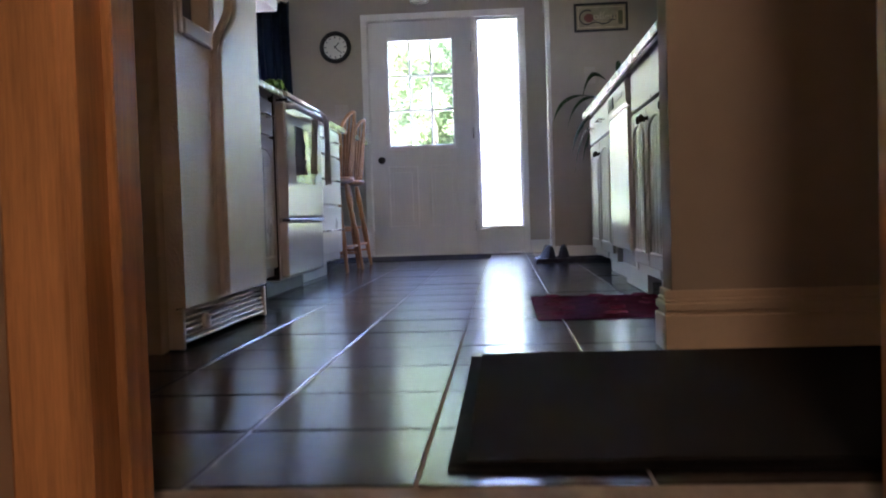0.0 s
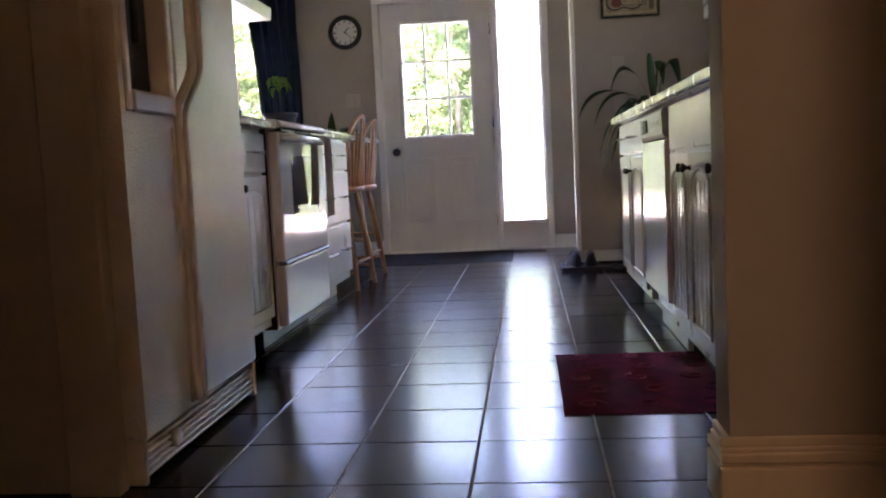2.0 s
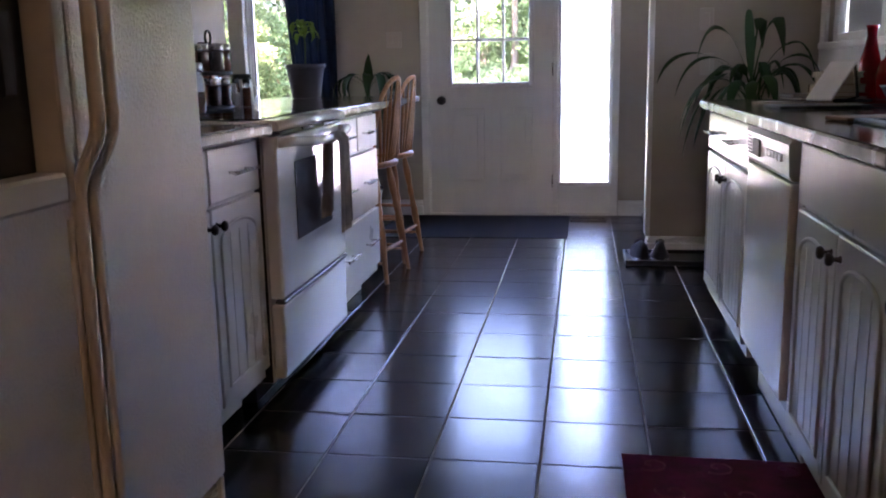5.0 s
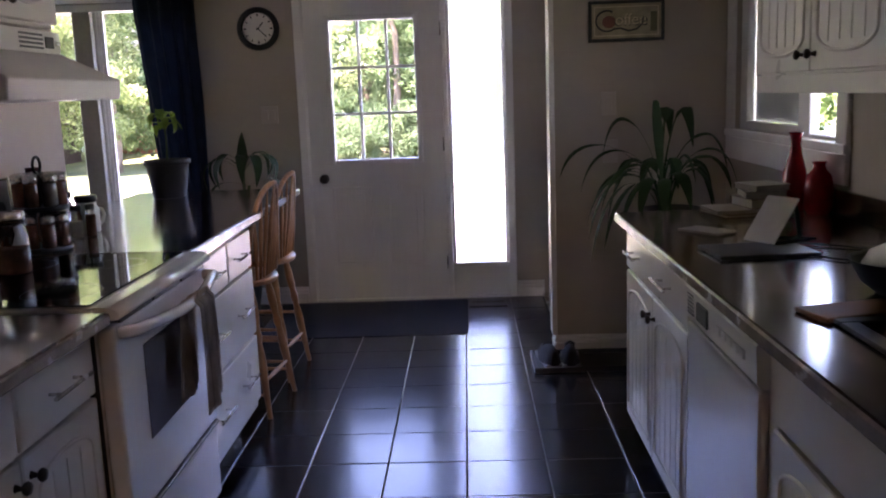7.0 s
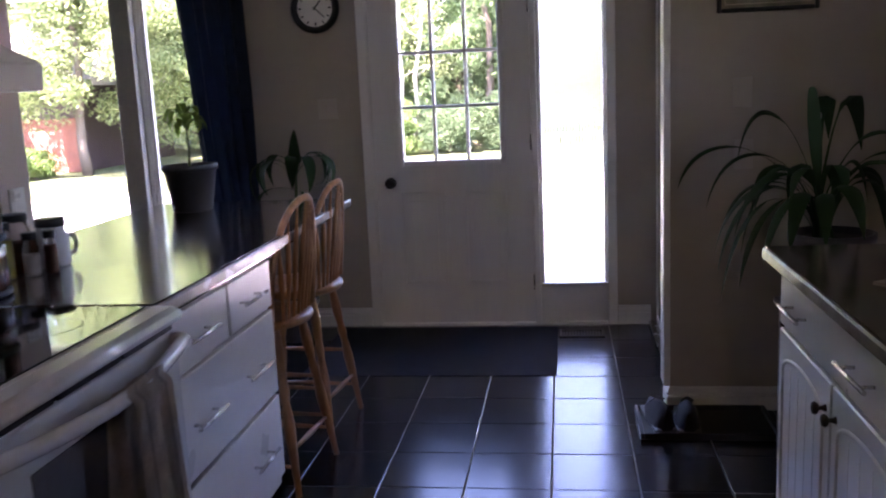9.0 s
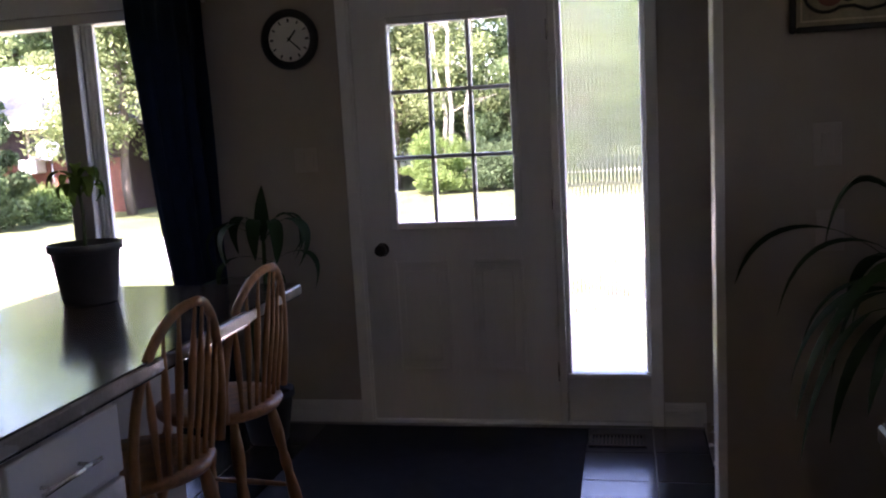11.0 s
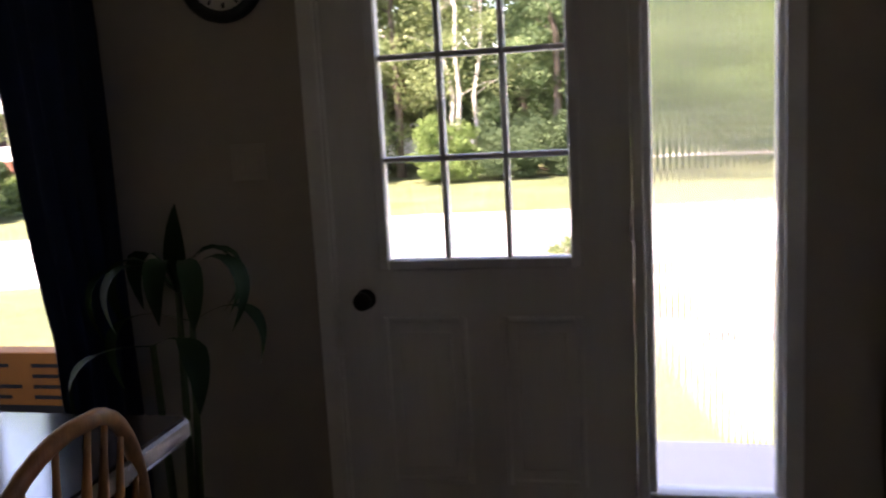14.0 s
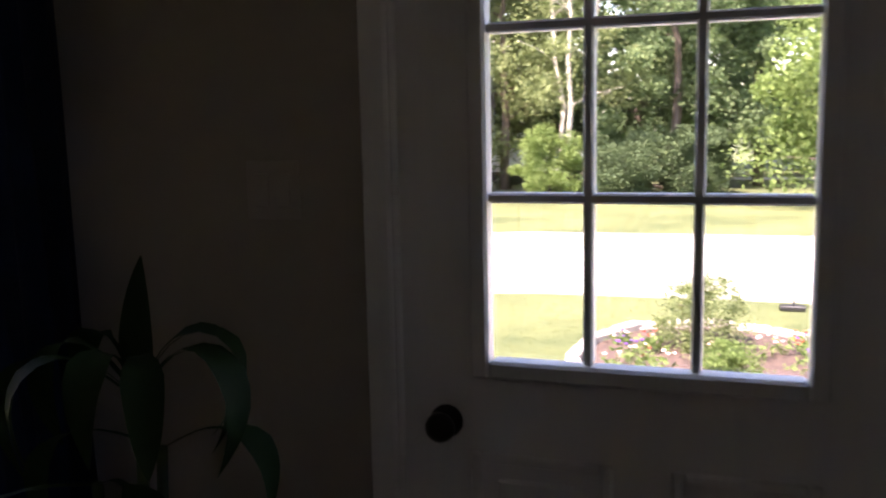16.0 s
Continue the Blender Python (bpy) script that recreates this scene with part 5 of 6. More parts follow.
CT = 0.9085
vase("tall red glazed bottle vase on the counter", (1.80, -2.64, CT), [(0.002, 0.001), (0.036, 0.001), (0.043, 0.02), (0.046, 0.085), (0.041, 0.145), (0.025, 0.205), (0.018, 0.245), (0.021, 0.275), (0.027, 0.288), (0.023, 0.287), (0.016, 0.25)])
vase("short round red glazed vase on the counter", (1.845, -2.75, CT), [(0.002, 0.001), (0.042, 0.001), (0.050, 0.025), (0.052, 0.09), (0.042, 0.14), (0.024, 0.16), (0.020, 0.178), (0.026, 0.188), (0.022, 0.187), (0.016, 0.172)])
def book(c, w, d, h, ang, cover, label):
    b = thing("book", c, label, "book", "books on the counter")
    def put(nm, dims, m):
        bm = bmesh.new()
        box(bm, *dims, bevel=0.001)
        bmesh.ops.transform(bm, matrix=Matrix.Translation(c) @ Matrix.Rotation(radians(ang), 4, "Z"), verts=bm.verts[:])
        part(nm, bm, m, b)
    put("page_block", (-w / 2 + 0.004, w / 2 - 0.004, -d / 2 + 0.003, d / 2 - 0.004, 0.003, h - 0.003), PAPER)
    put("cover", (-w / 2, w / 2, -d / 2, d / 2, h - 0.0028, h), cover)
    put("cover", (-w / 2, w / 2, -d / 2, d / 2, 0.0003, 0.003), cover)
    put("spine", (-w / 2, w / 2, d / 2 - 0.003, d / 2, 0.003, h - 0.003), cover)
book((1.62, -2.66, CT), 0.27, 0.21, 0.012, 12, BOOKB, "brown magazine under a stack of books")
book((1.60, -2.67, CT + 0.0124), 0.25, 0.19, 0.012, 4, BOOKA, "beige magazine under a stack of books")
z = CT + 0.025
for w, d, h, a, m, lab in ((0.22, 0.16, 0.034, 8, BOOKB, "thick brown book at the foot of a stack"), (0.20, 0.15, 0.026, -6, BOOKA, "beige paperback in a stack of books"), (0.19, 0.14, 0.022, 14, BOOKA, "beige paperback on top of a stack")):
    book((1.675, -2.655, z + 0.0002), d, w * 0.8, h, a, m, lab)
    z += h + 0.0004
book((1.37, -3.06, CT), 0.10, 0.16, 0.008, 35, BOOKA, "small beige notepad lying on the counter")
lp = thing("laptop", (1.43, -3.45, CT), "black closed laptop lying on the counter", "laptop")
bm = bmesh.new()
box(bm, -0.13, 0.15, -0.10, 0.10, 0.001, 0.011, 0.003)
bmesh.ops.transform(bm, matrix=Matrix.Translation((1.40, -3.44, CT)) @ Matrix.Rotation(radians(4), 4, "Z"), verts=bm.verts[:])
part("shell", bm, BLACKP, lp)
tb = thing("tablet", (1.50, -3.40, CT + 0.02), "tablet tilted on a small stand, window glare coloured into its back", "tablet")
tm = Matrix.Translation((1.425, -3.40, CT + 0.022)) @ Matrix.Rotation(radians(28), 4, "Z") @ Matrix.Rotation(radians(38), 4, "Y")
for nm, d, m, bv in (("shell", (-0.004, 0.004, -0.058, 0.058, 0, 0.155), SCREEN, 0.003), ("screen", (0.0042, 0.005, -0.052, 0.052, 0.01, 0.147), BLACKG, 0)):
    bm = bmesh.new()
    box(bm, *d, bevel=bv)
    bmesh.ops.transform(bm, matrix=tm, verts=bm.verts[:])
    part(nm, bm, m, tb)
bm = bmesh.new()
tube(bm, [(1.52, -3.36, CT + 0.019), (1.56, -3.35, CT + 0.03), (1.55, -3.33, CT + 0.14)], 0.006, 8)
tube(bm, [(1.47, -3.42, CT + 0.0195), (1.50, -3.32, CT + 0.0195), (1.60, -3.36, CT + 0.0195), (1.47, -3.42, CT + 0.0195)], 0.005, 8)
part("stand", bm, BLACKM, tb)
cb = thing("cutting_board", (1.36, -4.12, CT), "brown wooden cutting board lying by the sink", "cutting board")
bm = bmesh.new()
box(bm, -0.10, 0.13, -0.055, 0.055, 0.0008, 0.011, 0.003, 2)
bmesh.ops.transform(bm, matrix=Matrix.Translation((1.38, -4.14, CT)) @ Matrix.Rotation(radians(14), 4, "Z"), verts=bm.verts[:])
part("board", bm, BOARD, cb)
bw = thing("bowl", (1.56, -3.99, CT), "dark bowl holding a white cloth", "bowl")
bm = bmesh.new()
lathe(bm, [(0.06, 0.001), (0.095, 0.03), (0.12, 0.075), (0.125, 0.08), (0.114, 0.074), (0.08, 0.03), (0.002, 0.014)], (1.56, -3.99, CT), 28)
part("shell", bm, BLACKP, bw)
bm = bmesh.new()
lathe(bm, [(0.10, 0.062), (0.09, 0.085), (0.05, 0.108), (0.002, 0.115)], (1.56, -3.99, CT), 18)
for v in bm.verts:
    v.co += Vector((rng.uniform(-.008, .008), rng.uniform(-.008, .008), rng.uniform(-.006, .006)))
part("cloth", bm, WHITEP, bw)
cdl = thing("power_cord", (1.6, -3.5, CT), "thin black power cord trailing over the counter", "cord")
bm = bmesh.new()
tube(bm, [(1.56, -3.34, CT + 0.006), (1.68, -3.42, CT + 0.004), (1.78, -3.55, CT + 0.004), (1.80, -3.66, CT + 0.03), (1.83, -3.62, 1.06), (1.89, -3.5, 1.13)], 0.003, 6)
tube(bm, [(1.50, -3.50, CT + 0.004), (1.58, -3.60, CT + 0.004), (1.70, -3.63, CT + 0.004), (1.80, -3.62, CT + 0.006)], 0.003, 6)
part("cord", bm, BLACKP, cdl)

# mats, shoes, vent
def mat_thing(name, label, x0, x1, y0, y1, h, material, ribs=0, border=None, wob=0.004):
    t = thing(name, ((x0 + x1) / 2, (y0 + y1) / 2, 0), label, "mat")
    bm = bmesh.new()
    n, r = 24, random.Random(len(label))
    def f(u, v):
        e = wob * math.sin(9 * u + 4 * v) + wob * 0.5 * math.sin(23 * v)
        return Vector((x0 + (x1 - x0) * u + e * (v - .5), y0 + (y1 - y0) * v + e * (u - .5), 0.0015 + 0.0008 * math.sin(12 * u) * math.sin(9 * v)))
    sheet(bm, f, n, n)
    bmesh.ops.solidify(bm, geom=bm.faces[:], thickness=-h)
    lo = min(v.co.z for v in bm.verts)
    bmesh.ops.translate(bm, verts=bm.verts[:], vec=(0, 0, 0.0015 - lo))
    part("base", bm, material, t)
    zt = 0.0015 + h
    for k in range(ribs):
        y = y0 + 0.03 + (y1 - y0 - 0.06) * k / (ribs - 1)
        boxpart("rib", (x0 + 0.025, x1 - 0.025, y - 0.005, y + 0.005, zt - 0.001, zt + 0.006), material, t)
    return t, zt


bk, zt = mat_thing("floor_mat", "ribbed black rubber floor mat by the stair head", 0.60, 1.72, -6.59, -5.64, 0.006, RUBBER, 46)
rm, zt = mat_thing("kitchen_rug", "crimson woven rug with a faint swirl pattern", 0.785, 1.28, -4.93, -4.155, 0.009, RUG)
for i in range(5):
    for j in range(3):
        cx, cy, r = 0.86 + j * 0.17 + 0.04 * (i % 2), -4.85 + i * 0.155, 0.045
        bm = bmesh.new()
        pts = [(cx + r * (1 - k / 20) * math.cos(0.42 * k + i), cy + r * (1 - k / 20) * math.sin(0.42 * k + i), zt + 0.001) for k in range(17)]
        tube(bm, pts, 0.003, 5)
        part("swirl", bm, RUGP, rm)
mat_thing("door_mat", "charcoal grey entry mat lying before the door", -0.68, 0.576, -0.93, -0.06, 0.007, GREYMAT)
ty = thing("shoe_tray", (1.16, -1.53, 0), "black plastic shoe tray on the tiled floor", "tray")
bm = bmesh.new()
box(bm, 0.905, 1.42, -1.70, -1.39, 0.002, 0.008)
for d in ((0.90, 0.915, -1.705, -1.385), (1.41, 1.425, -1.705, -1.385), (0.915, 1.41, -1.705, -1.69), (0.915, 1.41, -1.40, -1.385)):
    box(bm, *d, 0.002, 0.028, 0.003)
part("tray", bm, BLACKP, ty)


def shoe():
    s = thing("shoe", (0, 0, 0), "dark grey trainer with black laces on the shoe tray", "shoe", "shoes on the tray")
    bm = bmesh.new()
    rings = []
    for k in range(11):
        u = k / 10
        y = -0.14 + 0.28 * u
        w = 0.040 + 0.010 * math.sin(math.pi * min(1, u * 1.1)) - (0.02 if k in (0, 10) else 0)
        h = 0.095 - 0.05 * max(0, (u - 0.35) / 0.65) ** 0.8 if u > 0.05 else 0.08
        rings.append([bm.verts.new((w * math.cos(a) * (0.75 if math.sin(a) > 0.3 else 1), y, 0.012 + max(0, math.sin(a)) * h)) for a in [math.pi * q / 10 for q in range(11)]])
    for a, b in zip(rings, rings[1:]):
        for i in range(10):
            f = bm.faces.new((a[i], a[i + 1], b[i + 1], b[i])); f.smooth = True
    bm.faces.new(rings[0]); bm.faces.new(rings[-1])
    part("upper", bm, mat("dark_shoe_mesh", (0.025, 0.025, 0.03), 0.8, bump=0.5, bump_scale=300), s)
    bm = bmesh.new()
    box(bm, -0.047, 0.047, -0.142, 0.142, 0.0, 0.022, 0.010, 2)
    part("sole", bm, GREYP, s)
    bm = bmesh.new()
    for k in range(4):
        y = 0.0 + 0.022 * k
        tube(bm, [(-0.025, y, 0.095 - 0.012 * k), (0, y + 0.005, 0.108 - 0.012 * k), (0.025, y, 0.095 - 0.012 * k)], 0.003, 5)
    part("laces", bm, BLACKP, s)
    return s


sh = shoe()
sh.matrix_basis = pose(0.985, -1.53, 0.009, 0, 0, 8)
copy_thing(sh, pose(1.095, -1.54, 0.009, 0, 0, -4))
vt = thing("floor_vent", (0.705, -0.2, 0), "brown metal floor register beside the entry mat", "vent")
bm = bmesh.new()
for d in ((0.585, 0.83, -0.275, -0.262), (0.585, 0.83, -0.143, -0.13), (0.585, 0.60, -0.262, -0.143), (0.815, 0.83, -0.262, -0.143)):
    box(bm, *d, 0.001, 0.006, 0.001)
part("frame", bm, BRONZE, vt)
for k in range(13):
    boxpart("slat", (0.606 + 0.016 * k, 0.614 + 0.016 * k, -0.262, -0.143, 0.0012, 0.0045), BRONZE, vt)

# entry lamp
lm = thing("pendant_lamp", (0.1, -1.0, CZ), "small glass pendant lamp hanging in the entry, unlit", "lamp")
bm = bmesh.new()
lathe(bm, [(0.06, -0.028), (0.065, -0.02), (0.065, -0.001)], (0.1, -1.0, CZ), 24)
part("canopy", bm, CHROME, lm)
bm = bmesh.new()
tube(bm, [(0.1, -1.0, CZ - 0.025), (0.1, -1.0, 2.14)], 0.006, 8)
part("rod", bm, CHROME, lm)
bm = bmesh.new()
lathe(bm, [(0.03, 2.14), (0.05, 2.12), (0.075, 2.07), (0.085, 2.0), (0.07, 1.955), (0.06, 1.95), (0.066, 1.958), (0.08, 2.0), (0.07, 2.068), (0.047, 2.115)], (0.1, -1.0, 0), 24, False)
part("shade", bm, LAMPGLASS, lm)
bm = bmesh.new()
lathe(bm, [(0.012, 2.13), (0.014, 2.09), (0.026, 2.04), (0.022, 2.015), (0.002, 2.005)], (0.1, -1.0, 0), 16)
part("bulb", bm, BULB, lm)

# dining room
GZ0 = -0.35
def armchair():
    a = thing("dining_armchair", (0, 0, 0), "dark walnut captain's armchair with scrolled arms", "chair", "dark dining chairs")
    bm = bmesh.new()
    box(bm, -0.23, 0.23, -0.22, 0.22, 0.43, 0.465, 0.012, 2)
    part("seat", bm, DARKW, a)
    for sx in (-1, 1):
        for sy in (-1, 1):
            bm = bmesh.new()
            tube(bm, [(sx * 0.17, sy * 0.17, 0.435), (sx * 0.185, sy * 0.185, 0.25), (sx * 0.2, sy * 0.2, 0)], [0.016, 0.02, 0.013], 10)
            part("leg", bm, DARKW, a)
        bm = bmesh.new()
        tube(bm, [(-0.22, sx * 0.20, 0.70), (0.0, sx * 0.25, 0.685), (0.15, sx * 0.26, 0.675), (0.21, sx * 0.255, 0.668), (0.235, sx * 0.25, 0.645)], [0.016, 0.019, 0.022, 0.024, 0.018], 10)
        part("arm", bm, DARKW, a)
        for x in (0.05, 0.17):
            bm = bmesh.new()
            tube(bm, [(x - 0.02, sx * 0.20, 0.46), (x, sx * 0.24, 0.57), (x, sx * 0.255, 0.67)], [0.010, 0.014, 0.009], 8)
            part("arm_post", bm, DARKW, a)
    bm = bmesh.new()
    tube(bm, [(-0.22, -0.2, 0.70), (-0.27, -0.1, 0.86), (-0.285, 0, 0.90), (-0.27, 0.1, 0.86), (-0.22, 0.2, 0.70)], 0.02, 10)
    part("crest_rail", bm, DARKW, a)
    for y in (-0.12, -0.06, 0, 0.06, 0.12):
        bm = bmesh.new()
        tube(bm, [(-0.2, y, 0.46), (-0.268 + abs(y) * 0.12, y, 0.90 - abs(y) * 0.6)], 0.008, 8)
        part("spindle", bm, DARKW, a)
    return a


ac = armchair()
ac.matrix_basis = pose(-2.60, -0.55, 0, 0, 0, 4)
copy_thing(ac, pose(-3.35, -1.7, 0, 0, 0, 178))
dt = thing("dining_table", (-2.65, -1.7, 0), "dark walnut dining table", "table")
boxpart("tabletop", (-3.15, -2.2, -2.5, -1.05, 0.715, 0.75), DARKW, dt, 0.008)
for x in (-3.07, -2.28):
    for y in (-2.42, -1.13):
        bm = bmesh.new()
        tube(bm, [(x, y, 0.715), (x, y, 0.4), (x, y, 0)], [0.035, 0.04, 0.025], 10)
        part("leg", bm, DARKW, dt)
ob = thing("carton", (-1.9, 0.45, GZ0), "tall orange carton with black printing standing outside the window", "box")
boxpart("box", (-2.5, -1.25, 0.33, 0.42, GZ0 + 0.002, 0.575), ORANGE, ob, 0.004)
boxpart("print_band", (-2.49, -1.26, 0.327, 0.3285, 0.05, 0.365), INK, ob)
for k in range(4):
    for i in range(4):
        a = -2.44 + 0.31 * i
        boxpart("print_bar", (a, a + 0.16 + 0.05 * ((k + i) % 3), 0.327, 0.3285, 0.39 + 0.042 * k, 0.405 + 0.042 * k), INK, ob)
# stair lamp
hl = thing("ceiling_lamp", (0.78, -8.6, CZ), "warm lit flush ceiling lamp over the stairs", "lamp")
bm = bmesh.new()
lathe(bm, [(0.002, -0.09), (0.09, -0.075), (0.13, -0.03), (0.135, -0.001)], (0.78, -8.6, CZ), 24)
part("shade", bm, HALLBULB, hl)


# ---- outdoors ----
GZ = -0.35
solid("ground", (-400, 400, 0.2, 800, GZ - 0.3, GZ), GRASS, "sunlit summer lawn stretching to the trees", "lawn")
solid("ground_back", [(-400, 0.08, -400, 0.2, GZ - 0.3, GZ - 0.01), (1.28, 400, -400, 0.2, GZ - 0.3, GZ - 0.01), (0.08, 1.28, -400, -10.6, GZ - 0.3, GZ - 0.01), (0.08, 1.28, -6.87, 0.2, GZ - 0.3, GZ - 0.01)], GRASS, "lawn behind the house", "lawn")
solid("porch", (-0.9, 1.6, 0.18, 1.2, GZ, -0.06), CONCRETE, "shaded concrete porch slab outside the entry door", "porch", 0.01)
solid("outer_wall", [(-4.5, 2.1, 0.161, 0.175, GZ, -0.21)], EXTWALL, "pale siding under the door sill", "wall")


def outline(name, near, far, z, material, label, category):
    bm = bmesh.new()
    pts = [(x, y) for x, y in near] + [(x, y) for x, y in reversed(far)]
    prism(bm, pts, z - 0.03, z)
    return tagged(part(name, bm, material), label, category, kind="structure")


outline("road", [(-40, -1.5), (-14, 4.3), (-6, 6.2), (-1.8, 7.2), (6, 7.4), (40, 7.6)], [(-40, 2.5), (-14, 8.6), (-8.4, 10.2), (-2.9, 11.9), (6, 12.2), (40, 12.6)], GZ + 0.02, CONCRETE, "wide pale concrete drive glaring in the sun", "driveway")
outline("walkway", [(1.25, 1.0), (2.6, 1.0), (2.9, 1.0)], [(1.3, 7.5), (2.4, 7.5), (3.2, 7.5)], GZ + 0.012, CONCRETE, "pale concrete garden walk from the porch to the drive", "walkway")
outline("pavement", [(-3, 24.2), (20, 23.6)], [(-3, 25.0), (20, 24.6)], GZ + 0.02, CONCRETE, "narrow pale path behind the trees", "path")


def quads(name, material, parent, cs, size, rs, flat=0.0, aspect=0.6):
    """Many small leaves, one quad each, about the places cs."""
    n = len(cs)
    d1 = rs.normal(size=(n, 3)); d1[:, 2] *= 1 - flat
    d1 /= np.linalg.norm(d1, axis=1)[:, None]
    d2 = np.cross(d1, rs.normal(size=(n, 3)))
    d2 /= np.linalg.norm(d2, axis=1)[:, None]
    s = size * rs.uniform(0.6, 1.3, n)[:, None]
    a, b = d1 * s * 0.5, d2 * s * 0.5 * aspect
    v = np.stack([cs - a, cs + b * 0.9 - a * 0.15, cs + a, cs - b * 0.9 - a * 0.15], 1).reshape(-1, 3)
    base = root_of(parent).matrix_basis.translation
    v = v - np.array(base)
    f = np.arange(n * 4).reshape(-1, 4)
    me = bpy.data.meshes.new(name)
    me.from_pydata(v.tolist(), [], f.tolist())
    me.materials.append(material)
    o = new(name, me)
    o.parent = parent
    o["kind"] = "stuff"
    return o


def tree(name, label, x, y, h, r, crown_mat, seed, leaves=4500, size=0.17, bark=BARK, bottom=0.22, trunks=1, trunk_r=0.13, conic=False, bare=0.0):
    rs = np.random.RandomState(seed)
    t = thing(name, (x, y, GZ), label, "tree" if h > 2.6 else "bush", "garden trees" if h > 2.6 else "garden bushes")
    cents = []
    for k in range(trunks):
        a = 2.4 * k + seed
        top = Vector((x + 0.10 * h * math.cos(a) * (trunks > 1), y + 0.10 * h * math.sin(a) * (trunks > 1), GZ + h * 0.86))
        foot = Vector((x + 0.16 * math.cos(a) * (trunks > 1), y + 0.16 * math.sin(a) * (trunks > 1), GZ))
        pts = [foot.lerp(top, q / 8) + Vector((rs.normal() * 0.012 * h, rs.normal() * 0.012 * h, 0)) * (q not in (0,)) for q in range(9)]
        bm = bmesh.new()
        tube(bm, pts, [trunk_r * (1 - 0.88 * q / 8) + 0.008 for q in range(9)], 8)
        part("trunk", bm, bark, t)
        bm = bmesh.new()
        for q in range(9):
            u = bottom + (0.95 - bottom) * (q + 0.5) / 9
            s = pts[min(8, int(u * 8.6))]
            az, ln = rs.uniform(0, 6.28), r * (1.05 - 0.6 * u) * rs.uniform(0.6, 1.0)
            e = s + Vector((math.cos(az) * ln, math.sin(az) * ln, ln * rs.uniform(0.15, 0.6)))
            tube(bm, [s, s.lerp(e, 0.5) + Vector((0, 0, 0.06 * ln)), e], [trunk_r * 0.35 * (1 - 0.6 * u), trunk_r * 0.2 * (1 - 0.6 * u), 0.006], 5)
            cents.append((np.array(s.lerp(e, 0.55)), ln * 0.55 + 0.1)); cents.append((np.array(e), ln * 0.5 + 0.1))
        part("limbs", bm, bark, t)
    nc = 40 if h > 2.6 else 44
    for q in range(nc):
        u = bottom + (1.02 - bottom) * ((q + 0.5) / nc)
        w = r * ((1.08 - u) * 1.05 if conic else math.sqrt(max(0.05, 1 - ((u - 0.52) / 0.55) ** 2)))
        az, d = rs.uniform(0, 6.28), w * math.sqrt(rs.uniform(0.05, 1))
        cents.append((np.array((x + d * math.cos(az), y + d * math.sin(az), GZ + u * h)), r * rs.uniform(0.18, 0.38)))
    cents = [c for c in cents if rs.uniform() > bare]
    per = max(10, int(leaves * (4.0 if size < 0.2 else 2.4)) // len(cents))
    cs = []
    for c, rad in cents:
        d = rs.normal(size=(per, 3))
        d /= np.linalg.norm(d, axis=1)[:, None]
        cs.append(c + d * rad * (rs.uniform(0.05, 1, per) ** 0.5)[:, None] * np.array((1, 1, 0.7)))
    cs = np.concatenate(cs)
    cs = cs[cs[:, 2] > GZ + 0.05]
    quads("crown", crown_mat, t, cs, size * (0.72 if 0.12 < size < 0.2 else 0.9), rs)
    return t


LB = "leafy green tree at the edge of the lawn"
tree("birch_tree", "slender white-barked birch clump with thin foliage", -3.6, 19.2, 9.5, 1.8, TREE_D, 11, 3600, 0.13, BIRCH, 0.30, 3, 0.06, bare=0.3)
tree("tree", "yellow-green drooping tree beside the birches", -5.6, 20.5, 8, 2.1, TREE_D, 12, 6500, 0.16, bottom=0.12)
tree("tree", LB, -1.5, 20.4, 8, 2.0, TREE_B, 13, 7500, 0.16, bottom=0.05)
tree("tree", LB, 0.5, 22.0, 6.8, 2.1, TREE_B, 14, 7000, 0.17, bottom=0.10)
tree("maple_tree", "bright green maple with low spreading branches", 2.9, 16.6, 5.1, 2.3, TREE_A, 15, 8000, 0.16, bottom=0.17, trunk_r=0.16)
tree("tree", LB, -7.8, 19.0, 7, 2.2, TREE_B, 16, 7000, 0.17, bottom=0.06)
tree("tree", LB, -9.6, 15.6, 6.5, 2.1, TREE_D, 17, 6500, 0.15, bottom=0.30)
tree("spruce_tree", "dull green spruce standing before the neighbouring house", -12.6, 12.6, 3.4, 1.0, TREE_C, 18, 5500, 0.12, bottom=0.04, conic=True)
tree("tree", "drooping yellow-green tree shading the neighbouring roof", -10.9, 15.4, 6.5, 1.9, TREE_D, 20, 7500, 0.15, bottom=0.30)
tree("tree", "drooping yellow-green tree at the edge of the lawn", -8.4, 16.8, 7.0, 1.9, TREE_D, 21, 7500, 0.15, bottom=0.16)
tree("tree", LB, -16.5, 15.0, 7, 2.5, TREE_D, 19, 5000, 0.2, bottom=0.1)
